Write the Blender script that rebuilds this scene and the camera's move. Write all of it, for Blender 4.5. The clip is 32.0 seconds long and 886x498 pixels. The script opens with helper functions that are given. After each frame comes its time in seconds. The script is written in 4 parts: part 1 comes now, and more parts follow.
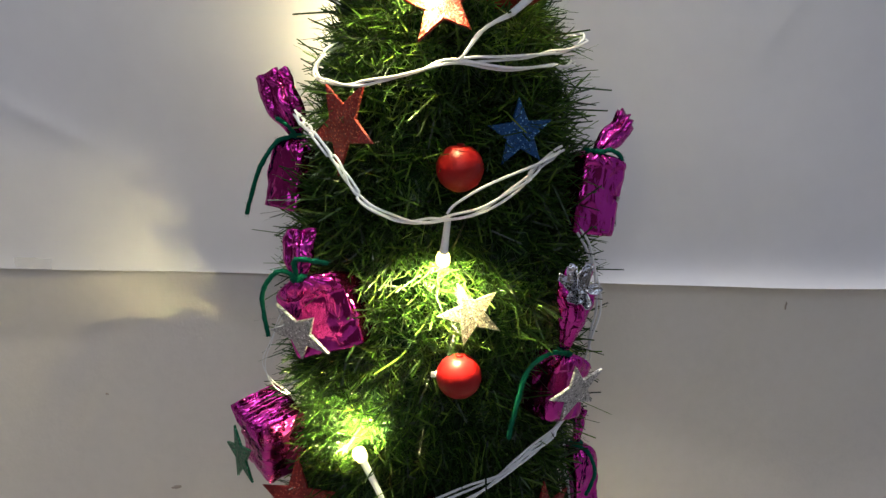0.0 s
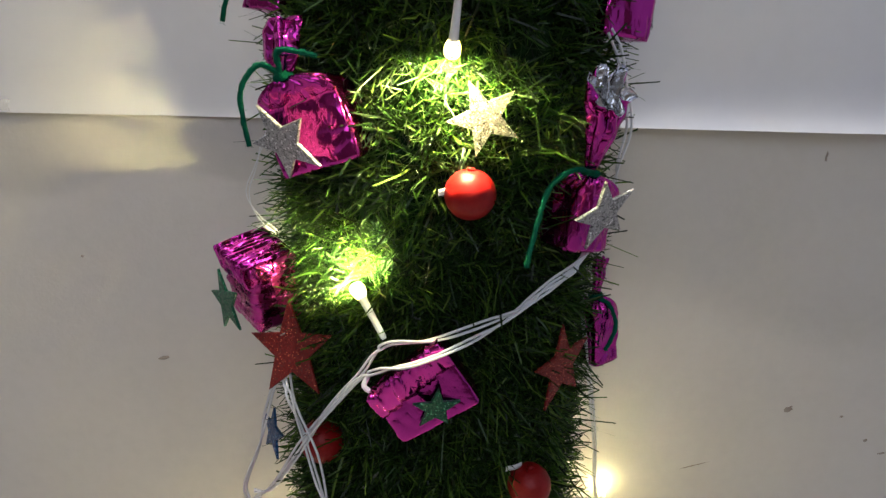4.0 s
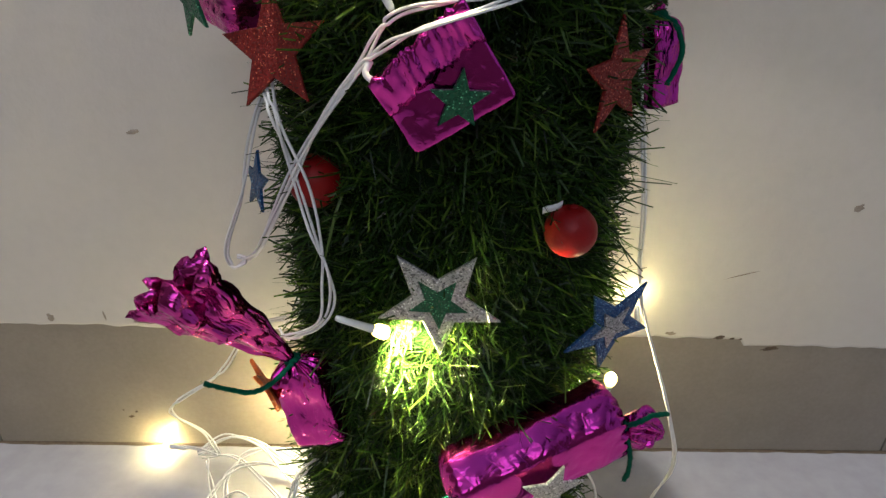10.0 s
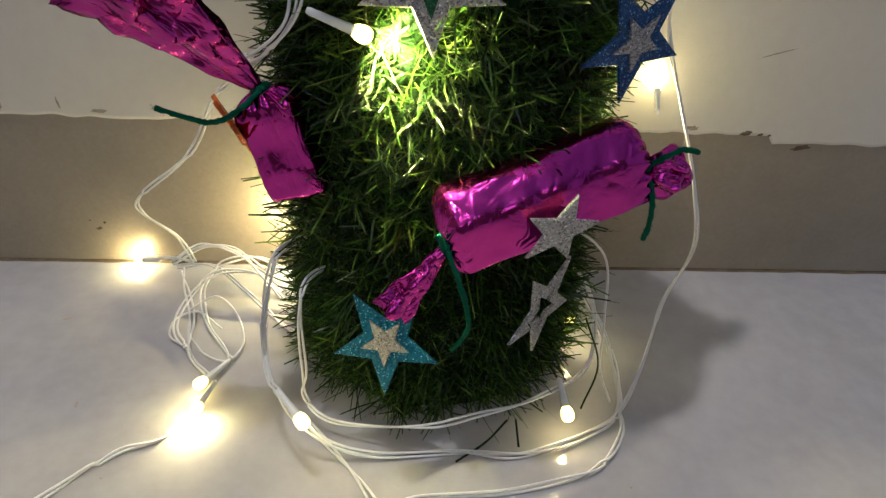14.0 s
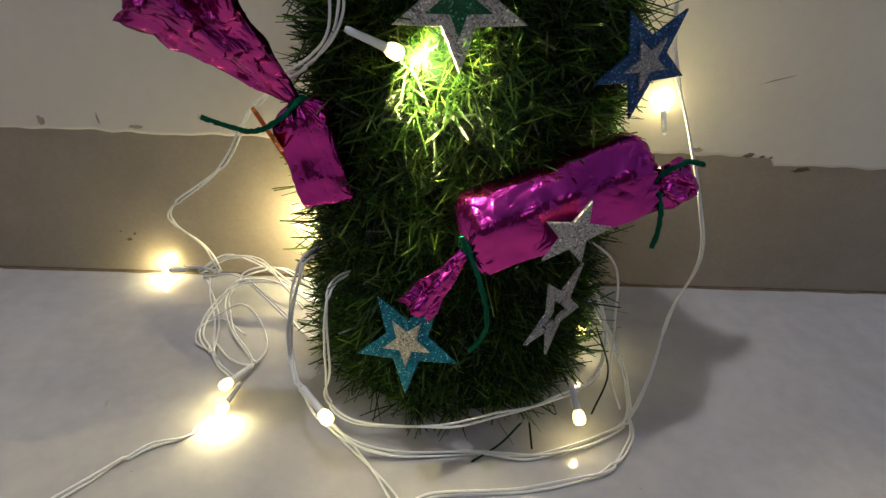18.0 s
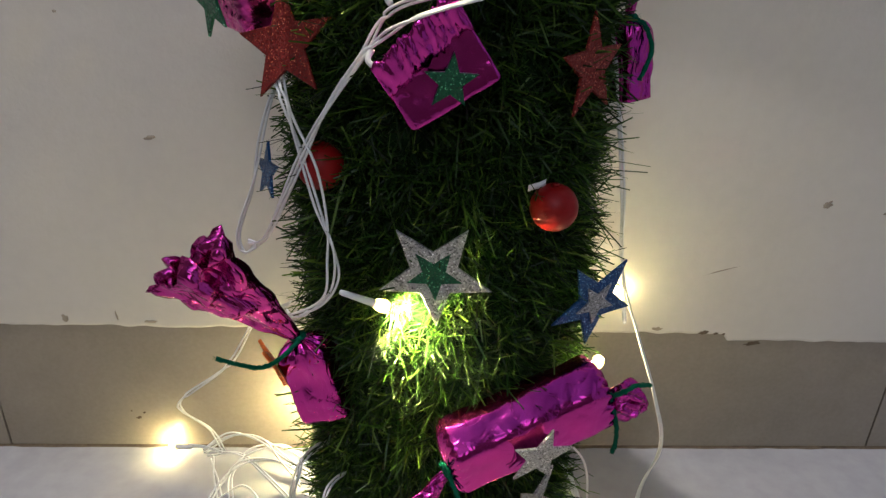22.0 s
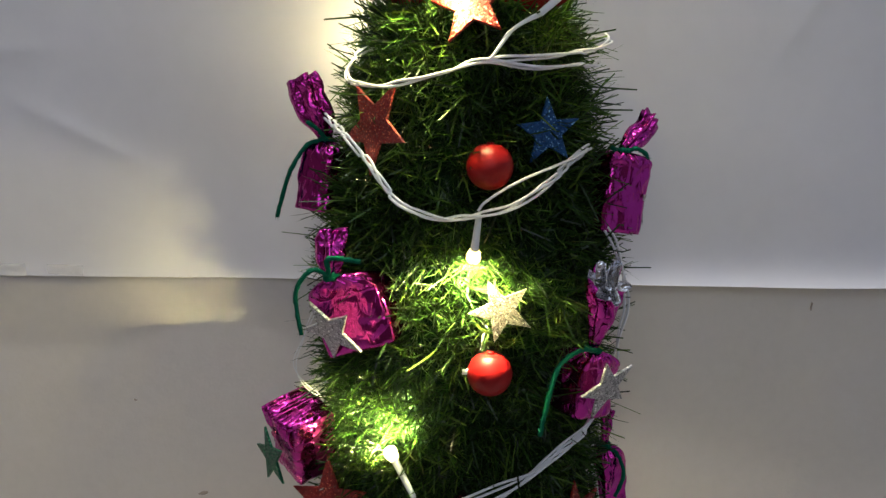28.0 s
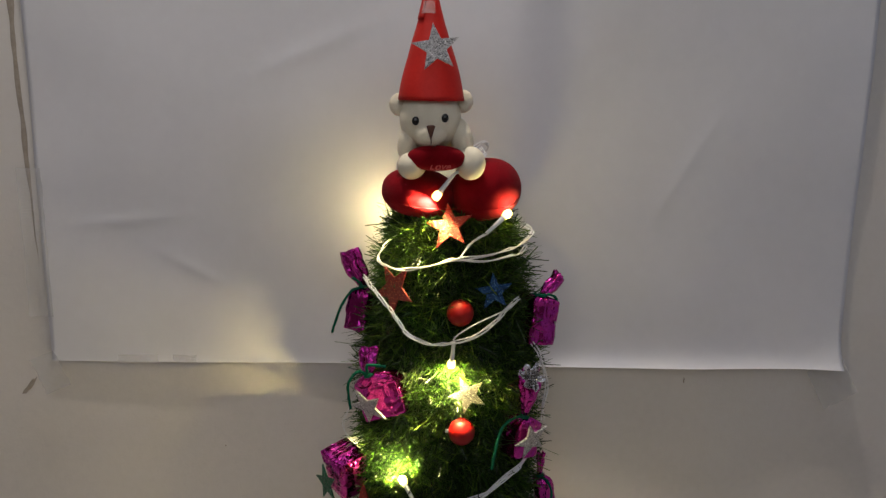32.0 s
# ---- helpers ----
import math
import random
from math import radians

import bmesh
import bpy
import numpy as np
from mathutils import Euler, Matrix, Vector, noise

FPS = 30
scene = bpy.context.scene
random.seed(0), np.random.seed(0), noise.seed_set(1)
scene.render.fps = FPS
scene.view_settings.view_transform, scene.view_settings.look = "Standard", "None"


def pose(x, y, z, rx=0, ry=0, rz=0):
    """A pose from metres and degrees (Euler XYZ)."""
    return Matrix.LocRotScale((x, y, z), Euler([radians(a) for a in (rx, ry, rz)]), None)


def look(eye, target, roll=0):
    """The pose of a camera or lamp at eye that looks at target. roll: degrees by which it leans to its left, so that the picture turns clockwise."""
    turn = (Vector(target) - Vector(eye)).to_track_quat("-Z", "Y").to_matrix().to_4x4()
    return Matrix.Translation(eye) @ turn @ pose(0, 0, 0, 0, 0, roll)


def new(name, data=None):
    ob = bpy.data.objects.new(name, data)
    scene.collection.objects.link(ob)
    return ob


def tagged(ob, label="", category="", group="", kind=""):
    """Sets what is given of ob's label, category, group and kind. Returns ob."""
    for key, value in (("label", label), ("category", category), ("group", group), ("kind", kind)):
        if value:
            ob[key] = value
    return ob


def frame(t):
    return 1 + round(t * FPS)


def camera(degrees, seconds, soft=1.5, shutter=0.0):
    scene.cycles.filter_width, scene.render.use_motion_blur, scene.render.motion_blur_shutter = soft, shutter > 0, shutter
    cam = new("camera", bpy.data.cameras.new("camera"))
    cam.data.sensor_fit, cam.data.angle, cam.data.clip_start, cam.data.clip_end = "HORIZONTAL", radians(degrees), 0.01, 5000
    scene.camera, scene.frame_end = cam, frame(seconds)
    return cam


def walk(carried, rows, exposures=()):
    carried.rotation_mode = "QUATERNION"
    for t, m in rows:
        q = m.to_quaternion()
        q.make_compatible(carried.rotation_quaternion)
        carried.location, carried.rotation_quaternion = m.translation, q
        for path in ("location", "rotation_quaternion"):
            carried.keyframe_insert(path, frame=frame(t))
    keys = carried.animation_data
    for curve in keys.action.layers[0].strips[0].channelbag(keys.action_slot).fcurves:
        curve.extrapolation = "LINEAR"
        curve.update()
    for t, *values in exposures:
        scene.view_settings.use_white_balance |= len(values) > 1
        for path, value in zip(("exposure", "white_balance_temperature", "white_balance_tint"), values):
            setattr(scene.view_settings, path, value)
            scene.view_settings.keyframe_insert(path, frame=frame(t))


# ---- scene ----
cam = camera(69.7, 32.0, soft=1.4)
PATH = [
    (0, (-0.014, -0.442, 0.691), (0.049, 1.5, 0.216), 1.7),
    (0.5, (-0.016, -0.434, 0.678), (0.054, 1.498, 0.163), 1.7),
    (1, (-0.017, -0.428, 0.666), (0.06, 1.497, 0.128), 1.9),
    (1.5, (-0.016, -0.421, 0.649), (0.053, 1.497, 0.089), 1.8),
    (2, (-0.015, -0.419, 0.643), (0.058, 1.494, 0.066), 1.8),
    (2.5, (-0.014, -0.419, 0.635), (0.054, 1.484, 0.025), 1.5),
    (3, (-0.019, -0.416, 0.622), (0.053, 1.481, -0.009), 1.7),
    (3.5, (-0.016, -0.411, 0.612), (0.056, 1.478, -0.04), 1.6),
    (5.5, (-0.02, -0.41, 0.593), (0.049, 1.459, -0.114), 1.9),
    (6, (-0.019, -0.404, 0.58), (0.055, 1.456, -0.15), 2.2),
    (6.5, (-0.018, -0.4, 0.571), (0.06, 1.453, -0.179), 2.3),
    (7, (-0.019, -0.395, 0.558), (0.053, 1.451, -0.207), 2.3),
    (7.5, (-0.02, -0.392, 0.549), (0.052, 1.447, -0.236), 2.3),
    (8, (-0.022, -0.387, 0.536), (0.041, 1.441, -0.273), 2.3),
    (8.5, (-0.021, -0.379, 0.519), (0.041, 1.441, -0.308), 2.1),
    (9, (-0.019, -0.377, 0.5), (0.035, 1.429, -0.356), 1.8),
    (9.5, (-0.021, -0.376, 0.485), (0.032, 1.417, -0.401), 1.9),
    (10, (-0.02, -0.375, 0.468), (0.037, 1.404, -0.445), 2.0),
    (10.5, (-0.017, -0.374, 0.46), (0.04, 1.395, -0.472), 2.2),
    (11, (-0.019, -0.374, 0.456), (0.041, 1.392, -0.483), 2.2),
    (11.5, (-0.019, -0.372, 0.436), (0.042, 1.375, -0.536), 2.4),
    (12, (-0.016, -0.369, 0.418), (0.049, 1.365, -0.576), 2.4),
    (12.5, (-0.017, -0.371, 0.403), (0.048, 1.347, -0.619), 2.2),
    (13, (-0.012, -0.373, 0.378), (0.051, 1.318, -0.688), 2.2),
    (13.5, (-0.012, -0.376, 0.362), (0.053, 1.3, -0.727), 2.2),
    (14, (-0.014, -0.381, 0.344), (0.052, 1.277, -0.772), 2.2),
    (14.5, (-0.013, -0.382, 0.334), (0.051, 1.267, -0.795), 2.0),
    (16.5, (-0.016, -0.392, 0.315), (0.063, 1.249, -0.827), 2.9),
    (17, (-0.018, -0.397, 0.318), (0.063, 1.271, -0.783), 3.6),
    (17.5, (-0.023, -0.405, 0.332), (0.056, 1.295, -0.719), 3.8),
    (18, (-0.024, -0.409, 0.342), (0.026, 1.305, -0.688), 2.6),
    (18.5, (-0.023, -0.412, 0.357), (0.011, 1.325, -0.634), 2.0),
    (19, (-0.023, -0.416, 0.372), (0.005, 1.337, -0.592), 1.8),
    (19.5, (-0.02, -0.417, 0.381), (0.014, 1.349, -0.558), 1.9),
    (20, (-0.02, -0.422, 0.398), (0.013, 1.367, -0.495), 1.7),
    (20.5, (-0.019, -0.424, 0.408), (0.015, 1.379, -0.456), 1.7),
    (21, (-0.016, -0.424, 0.427), (0.026, 1.404, -0.383), 0.5),
    (21.5, (-0.016, -0.423, 0.437), (0.035, 1.406, -0.369), 0.9),
    (22, (-0.019, -0.42, 0.448), (0.044, 1.414, -0.346), 1.5),
    (22.5, (-0.024, -0.419, 0.466), (0.033, 1.421, -0.315), 1.7),
    (23, (-0.025, -0.419, 0.482), (0.028, 1.43, -0.277), 2.0),
    (23.5, (-0.027, -0.423, 0.493), (0.03, 1.434, -0.248), 2.0),
    (24, (-0.027, -0.427, 0.509), (0.024, 1.441, -0.206), 1.7),
    (24.5, (-0.026, -0.428, 0.529), (0.018, 1.455, -0.144), 1.4),
    (26.5, (-0.024, -0.439, 0.61), (0.008, 1.484, 0.061), 1.0),
    (27, (-0.025, -0.442, 0.634), (0.005, 1.492, 0.124), 0.9),
    (27.5, (-0.024, -0.451, 0.663), (0.004, 1.493, 0.198), 0.7),
    (28, (-0.026, -0.449, 0.681), (0.003, 1.505, 0.255), 0.9),
    (28.5, (-0.025, -0.451, 0.716), (0.008, 1.52, 0.374), 0.4),
    (29, (-0.024, -0.456, 0.737), (0.013, 1.521, 0.437), 0.1),
    (29.5, (-0.025, -0.473, 0.776), (0.007, 1.511, 0.531), -0.2),
    (30, (-0.024, -0.513, 0.819), (-0.016, 1.48, 0.65), -0.5),
    (30.5, (-0.026, -0.564, 0.845), (0.001, 1.431, 0.694), -0.0),
    (31, (-0.023, -0.624, 0.848), (-0.014, 1.367, 0.657), -0.3),
    (31.5, (-0.023, -0.679, 0.845), (-0.009, 1.304, 0.584), -0.2),
    (32, (-0.023, -0.711, 0.822), (0.01, 1.262, 0.495), 0.8),
]
walk(cam, [(t, look(eye, target, roll)) for t, eye, target, roll in PATH],
     exposures=[(0, -0.16, 6500, 10), (3, -0.03, 6500, 10), (9, 0.06, 6500, 10), (12, 0.04, 6500, 10), (14, -0.36, 6500, 10), (17, -0.66, 6500, 10), (18.5, -0.6, 6500, 10), (20, -0.22, 6500, 10), (23, -0.04, 6500, 10), (27, -0.14, 6500, 10), (28.5, -0.35, 6500, 10), (30.5, -0.6, 6500, 10), (31, -0.58, 6500, 10), (32, -0.52, 7300, 12)])

# ---- world, daylight and exposure ----
world = bpy.data.worlds.new("world")
world.use_nodes = True
scene.world = world
sky = world.node_tree.nodes.new("ShaderNodeTexSky")
sky.sky_type, sky.sun_disc, sky.sun_elevation, sky.sun_rotation = "NISHITA", False, radians(35), radians(160)
world.node_tree.links.new(sky.outputs[0], world.node_tree.nodes["Background"].inputs[0])
world.node_tree.nodes["Background"].inputs[1].default_value = 0.08

WINDOW = (-0.20, -1.7, 1.80, 1.4, 1.4)          # x, y, z, width, height of an unseen, assumed window behind the viewer
WINDOW_WATTS = 7.4
BULB_WATTS = 0.1
# Area lamp added in that opening stands in for daylight.
sky_light = bpy.data.lights.new("window_daylight", "AREA")
sky_light.shape, sky_light.size, sky_light.size_y = "RECTANGLE", WINDOW[3], WINDOW[4]
sky_light.energy, sky_light.color = WINDOW_WATTS, (0.83, 0.94, 1.13)
sky_lamp = new("window_daylight", sky_light)
sky_lamp.matrix_world = look((WINDOW[0], WINDOW[1] + 0.02, WINDOW[2]), (WINDOW[0], 0, WINDOW[2]))

CEILING_LAMP = (-0.25, -0.10, 2.55)              # round white lamp on the ceiling, nearly overhead
top_light = bpy.data.lights.new("ceiling_light", "AREA")
top_light.shape, top_light.size = "DISK", 0.045
top_light.energy, top_light.color = 27.5, (1.015, 0.99, 0.975)
new("ceiling_light", top_light).location = CEILING_LAMP


# ---- materials ----
def mat(name):
    m = bpy.data.materials.new(name)
    m.use_nodes = True
    return m, m.node_tree.nodes, m.node_tree.links, m.node_tree.nodes["Principled BSDF"]


def set_in(node, **values):
    for key, value in values.items():
        node.inputs[key.replace("_", " ")].default_value = value


def noise_node(nodes, links, scale, detail=4.0, rough=0.6, coords=None):
    n = nodes.new("ShaderNodeTexNoise")
    set_in(n, Scale=scale, Detail=detail, Roughness=rough)
    if coords is None:
        coords = nodes.new("ShaderNodeNewGeometry").outputs["Position"]
    links.new(coords, n.inputs["Vector"])
    return n


def ramp(nodes, links, source, stops):
    r = nodes.new("ShaderNodeValToRGB")
    el = r.color_ramp.elements
    while len(el) < len(stops):
        el.new(0.5)
    for e, (p, c) in zip(el, stops):
        e.position, e.color = p, (*c, 1)
    links.new(source, r.inputs[0])
    return r


def bump(nodes, links, source, bsdf, strength, distance=0.001, prev=None):
    b = nodes.new("ShaderNodeBump")
    set_in(b, Strength=strength, Distance=distance)
    links.new(source, b.inputs["Height"])
    if prev is not None:
        links.new(prev.outputs[0], b.inputs["Normal"])
    links.new(b.outputs[0], bsdf.inputs["Normal"])
    return b


def two_scale(name, stops, big, small, rough, bump_strength, bump_scale, mix=0.5, spec=0.5, metal=0.0, bump_distance=0.001):
    """Colour from a coarse and a fine noise, roughness variation and fine relief."""
    m, nodes, links, p = mat(name)
    a = noise_node(nodes, links, big)
    b = noise_node(nodes, links, small, 6)
    mx = nodes.new("ShaderNodeMath")
    mx.operation = "MULTIPLY_ADD"
    mx.inputs[1].default_value = mix
    links.new(b.outputs[0], mx.inputs[0])
    half = nodes.new("ShaderNodeMath")
    half.operation = "MULTIPLY"
    half.inputs[1].default_value = 1 - mix
    links.new(a.outputs[0], half.inputs[0])
    links.new(half.outputs[0], mx.inputs[2])
    r = ramp(nodes, links, mx.outputs[0], stops)
    links.new(r.outputs[0], p.inputs["Base Color"])
    set_in(p, Roughness=rough, Metallic=metal)
    p.inputs["Specular IOR Level"].default_value = spec
    c = noise_node(nodes, links, bump_scale, 5)
    bump(nodes, links, c.outputs[0], p, bump_strength, bump_distance)
    return m


M_WALL = two_scale("wall_paint", [(0.25, (0.64, 0.605, 0.555)), (0.5, (0.705, 0.665, 0.612)), (0.75, (0.745, 0.71, 0.665))], 5, 90, 0.55, 0.25, 240, 0.35, 0.3)
M_TILE = two_scale("skirting_tile", [(0.3, (0.27, 0.235, 0.19)), (0.55, (0.33, 0.285, 0.235)), (0.75, (0.38, 0.335, 0.28))], 14, 260, 0.3, 0.05, 500, 0.4, 0.5)
M_FLOOR = two_scale("floor_marble", [(0.3, (0.34, 0.335, 0.36)), (0.5, (0.40, 0.395, 0.425)), (0.7, (0.46, 0.455, 0.485))], 7, 60, 0.07, 0.02, 60, 0.4, 0.5)
M_GRIME = two_scale("grime", [(0.3, (0.07, 0.05, 0.035)), (0.7, (0.20, 0.15, 0.10))], 60, 400, 0.9, 0.4, 900)
M_CHIP = two_scale("chipped_plaster", [(0.3, (0.28, 0.23, 0.18)), (0.7, (0.46, 0.40, 0.33))], 60, 500, 0.9, 0.4, 900)
M_PAPER = two_scale("glossy_paper", [(0.3, (0.69, 0.685, 0.70)), (0.55, (0.74, 0.735, 0.75)), (0.75, (0.775, 0.77, 0.785))], 4, 60, 0.34, 0.06, 40, 0.25, 0.45)
M_WIRE = two_scale("white_pvc", [(0.3, (0.70, 0.71, 0.72)), (0.7, (0.84, 0.85, 0.86))], 60, 500, 0.3, 0.05, 700, spec=0.6)
M_SOCKET = two_scale("white_socket", [(0.3, (0.72, 0.74, 0.75)), (0.7, (0.85, 0.86, 0.87))], 80, 500, 0.35, 0.05, 700)
M_VELVET = two_scale("red_velvet", [(0.3, (0.14, 0.001, 0.004)), (0.7, (0.29, 0.003, 0.010))], 60, 900, 0.9, 0.6, 1500, spec=0.08)
M_PLUSH = two_scale("cream_plush", [(0.3, (0.80, 0.72, 0.54)), (0.7, (0.91, 0.84, 0.67))], 60, 900, 0.95, 0.7, 1500, spec=0.1)
for velvet in (M_VELVET, M_PLUSH):
    velvet.node_tree.nodes["Principled BSDF"].inputs["Sheen Weight"].default_value = 0.03
M_EYE = two_scale("black_bead", [(0.3, (0.01, 0.01, 0.01)), (0.7, (0.02, 0.018, 0.016))], 100, 900, 0.12, 0.0, 500)
M_NOSE = two_scale("brown_felt", [(0.3, (0.09, 0.035, 0.02)), (0.7, (0.15, 0.06, 0.035))], 100, 900, 0.8, 0.3, 1500)
M_HAT = two_scale("red_card", [(0.3, (0.46, 0.012, 0.009)), (0.7, (0.56, 0.020, 0.014))], 30, 300, 0.55, 0.15, 160, spec=0.2)
M_BALL = two_scale("red_plastic", [(0.3, (0.23, 0.003, 0.004)), (0.7, (0.31, 0.006, 0.006))], 60, 700, 0.42, 0.35, 160, spec=0.3)
M_YARN = two_scale("green_yarn", [(0.3, (0.0, 0.065, 0.036)), (0.7, (0.005, 0.14, 0.075))], 300, 1500, 0.9, 0.8, 1600, spec=0.1)
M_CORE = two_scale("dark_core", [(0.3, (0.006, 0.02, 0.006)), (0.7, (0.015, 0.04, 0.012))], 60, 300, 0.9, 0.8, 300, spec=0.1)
M_PINK = two_scale("pink_print", [(0.3, (0.42, 0.04, 0.045)), (0.7, (0.55, 0.08, 0.07))], 60, 300, 0.6, 0.1, 300)
# Unseen walls and ceiling: tones chosen to shape foil reflections and bounce.
M_ROOM = two_scale("unseen_dark_paint", [(0.3, (0.14, 0.125, 0.11)), (0.7, (0.19, 0.17, 0.15))], 3, 40, 0.8, 0.1, 200)
M_PLASTER = two_scale("unseen_pale_blue_paint", [(0.3, (0.50, 0.56, 0.74)), (0.7, (0.57, 0.63, 0.80))], 3, 40, 0.8, 0.1, 200)


def foil(name, colour, rough=0.16, crease=1.0, stretch=1.0, axis=(0.0, 0.0, 1.0)):
    """Wrapping foil: mirror-like facets between sharp creases, at two sizes."""
    m, nodes, links, p = mat(name)
    a = noise_node(nodes, links, 45, 3)
    r = ramp(nodes, links, a.outputs[0], [(0.3, tuple(v * 0.86 for v in colour)), (0.7, colour)])
    links.new(r.outputs[0], p.inputs["Base Color"])
    rr = ramp(nodes, links, noise_node(nodes, links, 120, 4).outputs[0], [(0.35, (rough * 0.7,) * 3), (0.7, (rough * 1.5,) * 3)])
    links.new(rr.outputs[0], p.inputs["Roughness"])
    set_in(p, Metallic=1.0)
    geo = nodes.new("ShaderNodeNewGeometry")
    along = nodes.new("ShaderNodeVectorMath")
    along.operation = "DOT_PRODUCT"
    along.inputs[1].default_value = axis
    links.new(geo.outputs["Position"], along.inputs[0])
    shift = nodes.new("ShaderNodeVectorMath")
    shift.operation = "SCALE"
    shift.inputs[0].default_value = tuple(a * (stretch - 1.0) for a in axis)
    links.new(along.outputs["Value"], shift.inputs["Scale"])
    squash = nodes.new("ShaderNodeVectorMath")
    squash.operation = "ADD"
    links.new(geo.outputs["Position"], squash.inputs[0])
    links.new(shift.outputs[0], squash.inputs[1])
    height = None
    for scale, weight in ((38.0, 0.62), (95.0, 0.31), (250.0, 0.07)):
        n = noise_node(nodes, links, scale, 0.0, 0.5, squash.outputs[0])
        n.inputs["Distortion"].default_value = 0.7
        c = nodes.new("ShaderNodeMath")
        c.operation = "SUBTRACT"
        c.inputs[1].default_value = 0.5
        links.new(n.outputs[0], c.inputs[0])
        ab = nodes.new("ShaderNodeMath")
        ab.operation = "ABSOLUTE"
        links.new(c.outputs[0], ab.inputs[0])
        mul = nodes.new("ShaderNodeMath")
        mul.operation = "MULTIPLY_ADD"
        mul.inputs[1].default_value = weight
        links.new(ab.outputs[0], mul.inputs[0])
        if height is None:
            mul.inputs[2].default_value = 0.0
        else:
            links.new(height, mul.inputs[2])
        height = mul.outputs[0]
    bump(nodes, links, height, p, 1.0, 0.010 * crease)
    return m


M_FOIL = foil("crumpled_magenta_foil", (0.58, 0.042, 0.35), 0.15, 1.15)
M_PLEAT = foil("creased_magenta_foil", (0.58, 0.042, 0.35), 0.14, 0.9, 0.5)
M_TAIL = foil("long_creased_magenta_foil", (0.58, 0.05, 0.33), 0.14, 1.2, 0.3, (-0.83, 0.0, 0.557))
M_CRINKLE = foil("cross_crinkled_magenta_foil", (0.66, 0.06, 0.36), 0.26, 0.6, 2.2)
M_SMOOTH = foil("stretched_magenta_foil", (0.58, 0.042, 0.35), 0.17, 0.3)
M_SILVER = foil("silver_foil", (0.80, 0.80, 0.82), 0.17, 1.3)


def glitter(name, colour, spark, metal=0.4, rough=0.36, grain=1500.0, dim=0.5, lean=0.75):
    """Glitter foam: cells with their own tilt and brightness."""
    m, nodes, links, p = mat(name)
    geo = nodes.new("ShaderNodeNewGeometry")
    v = nodes.new("ShaderNodeTexVoronoi")
    set_in(v, Scale=grain)
    links.new(geo.outputs["Position"], v.inputs["Vector"])
    sep = nodes.new("ShaderNodeSeparateColor")
    links.new(v.outputs["Color"], sep.inputs[0])
    dark = tuple(c * dim for c in colour)
    r = ramp(nodes, links, sep.outputs[0], [(0.0, dark), (0.5, colour), (0.93, colour), (0.98, spark)])
    links.new(r.outputs[0], p.inputs["Base Color"])
    set_in(p, Metallic=metal, Roughness=rough)
    off = nodes.new("ShaderNodeVectorMath")
    off.operation = "SUBTRACT"
    off.inputs[1].default_value = (0.5, 0.5, 0.5)
    links.new(v.outputs["Color"], off.inputs[0])
    tilt = nodes.new("ShaderNodeVectorMath")
    tilt.operation = "MULTIPLY_ADD"
    tilt.inputs[1].default_value = (lean, lean, lean)
    links.new(off.outputs[0], tilt.inputs[0])
    links.new(geo.outputs["Normal"], tilt.inputs[2])
    nrm = nodes.new("ShaderNodeVectorMath")
    nrm.operation = "NORMALIZE"
    links.new(tilt.outputs[0], nrm.inputs[0])
    links.new(nrm.outputs[0], p.inputs["Normal"])
    return m


G_SILVER = glitter("silver_glitter", (0.46, 0.455, 0.45), (0.95, 0.95, 0.95), 0.5, 0.32, 1150.0, 0.25, 0.8)
G_PALE = glitter("pale_champagne_glitter", (0.52, 0.48, 0.38), (0.95, 0.92, 0.82), 0.5, 0.32, 1150.0, 0.3, 0.8)
G_GOLD = glitter("champagne_glitter", (0.30, 0.28, 0.225), (0.9, 0.85, 0.7), 0.5, dim=0.3)
G_RED = glitter("red_glitter", (0.22, 0.010, 0.007), (0.75, 0.2, 0.1), 0.15, 0.55)
G_ORANGE = glitter("orange_red_glitter", (0.36, 0.022, 0.010), (0.95, 0.45, 0.25), 0.35)
G_TANGERINE = glitter("tangerine_glitter", (0.62, 0.12, 0.012), (0.95, 0.5, 0.2), 0.1)
G_BLUE = glitter("blue_glitter", (0.008, 0.075, 0.23), (0.25, 0.55, 0.85), 0.3)
G_CYAN = glitter("teal_glitter", (0.0, 0.17, 0.26), (0.3, 0.8, 0.85), 0.4, dim=0.35)
G_GREEN = glitter("green_glitter", (0.0, 0.10, 0.042), (0.15, 0.6, 0.3), 0.3)


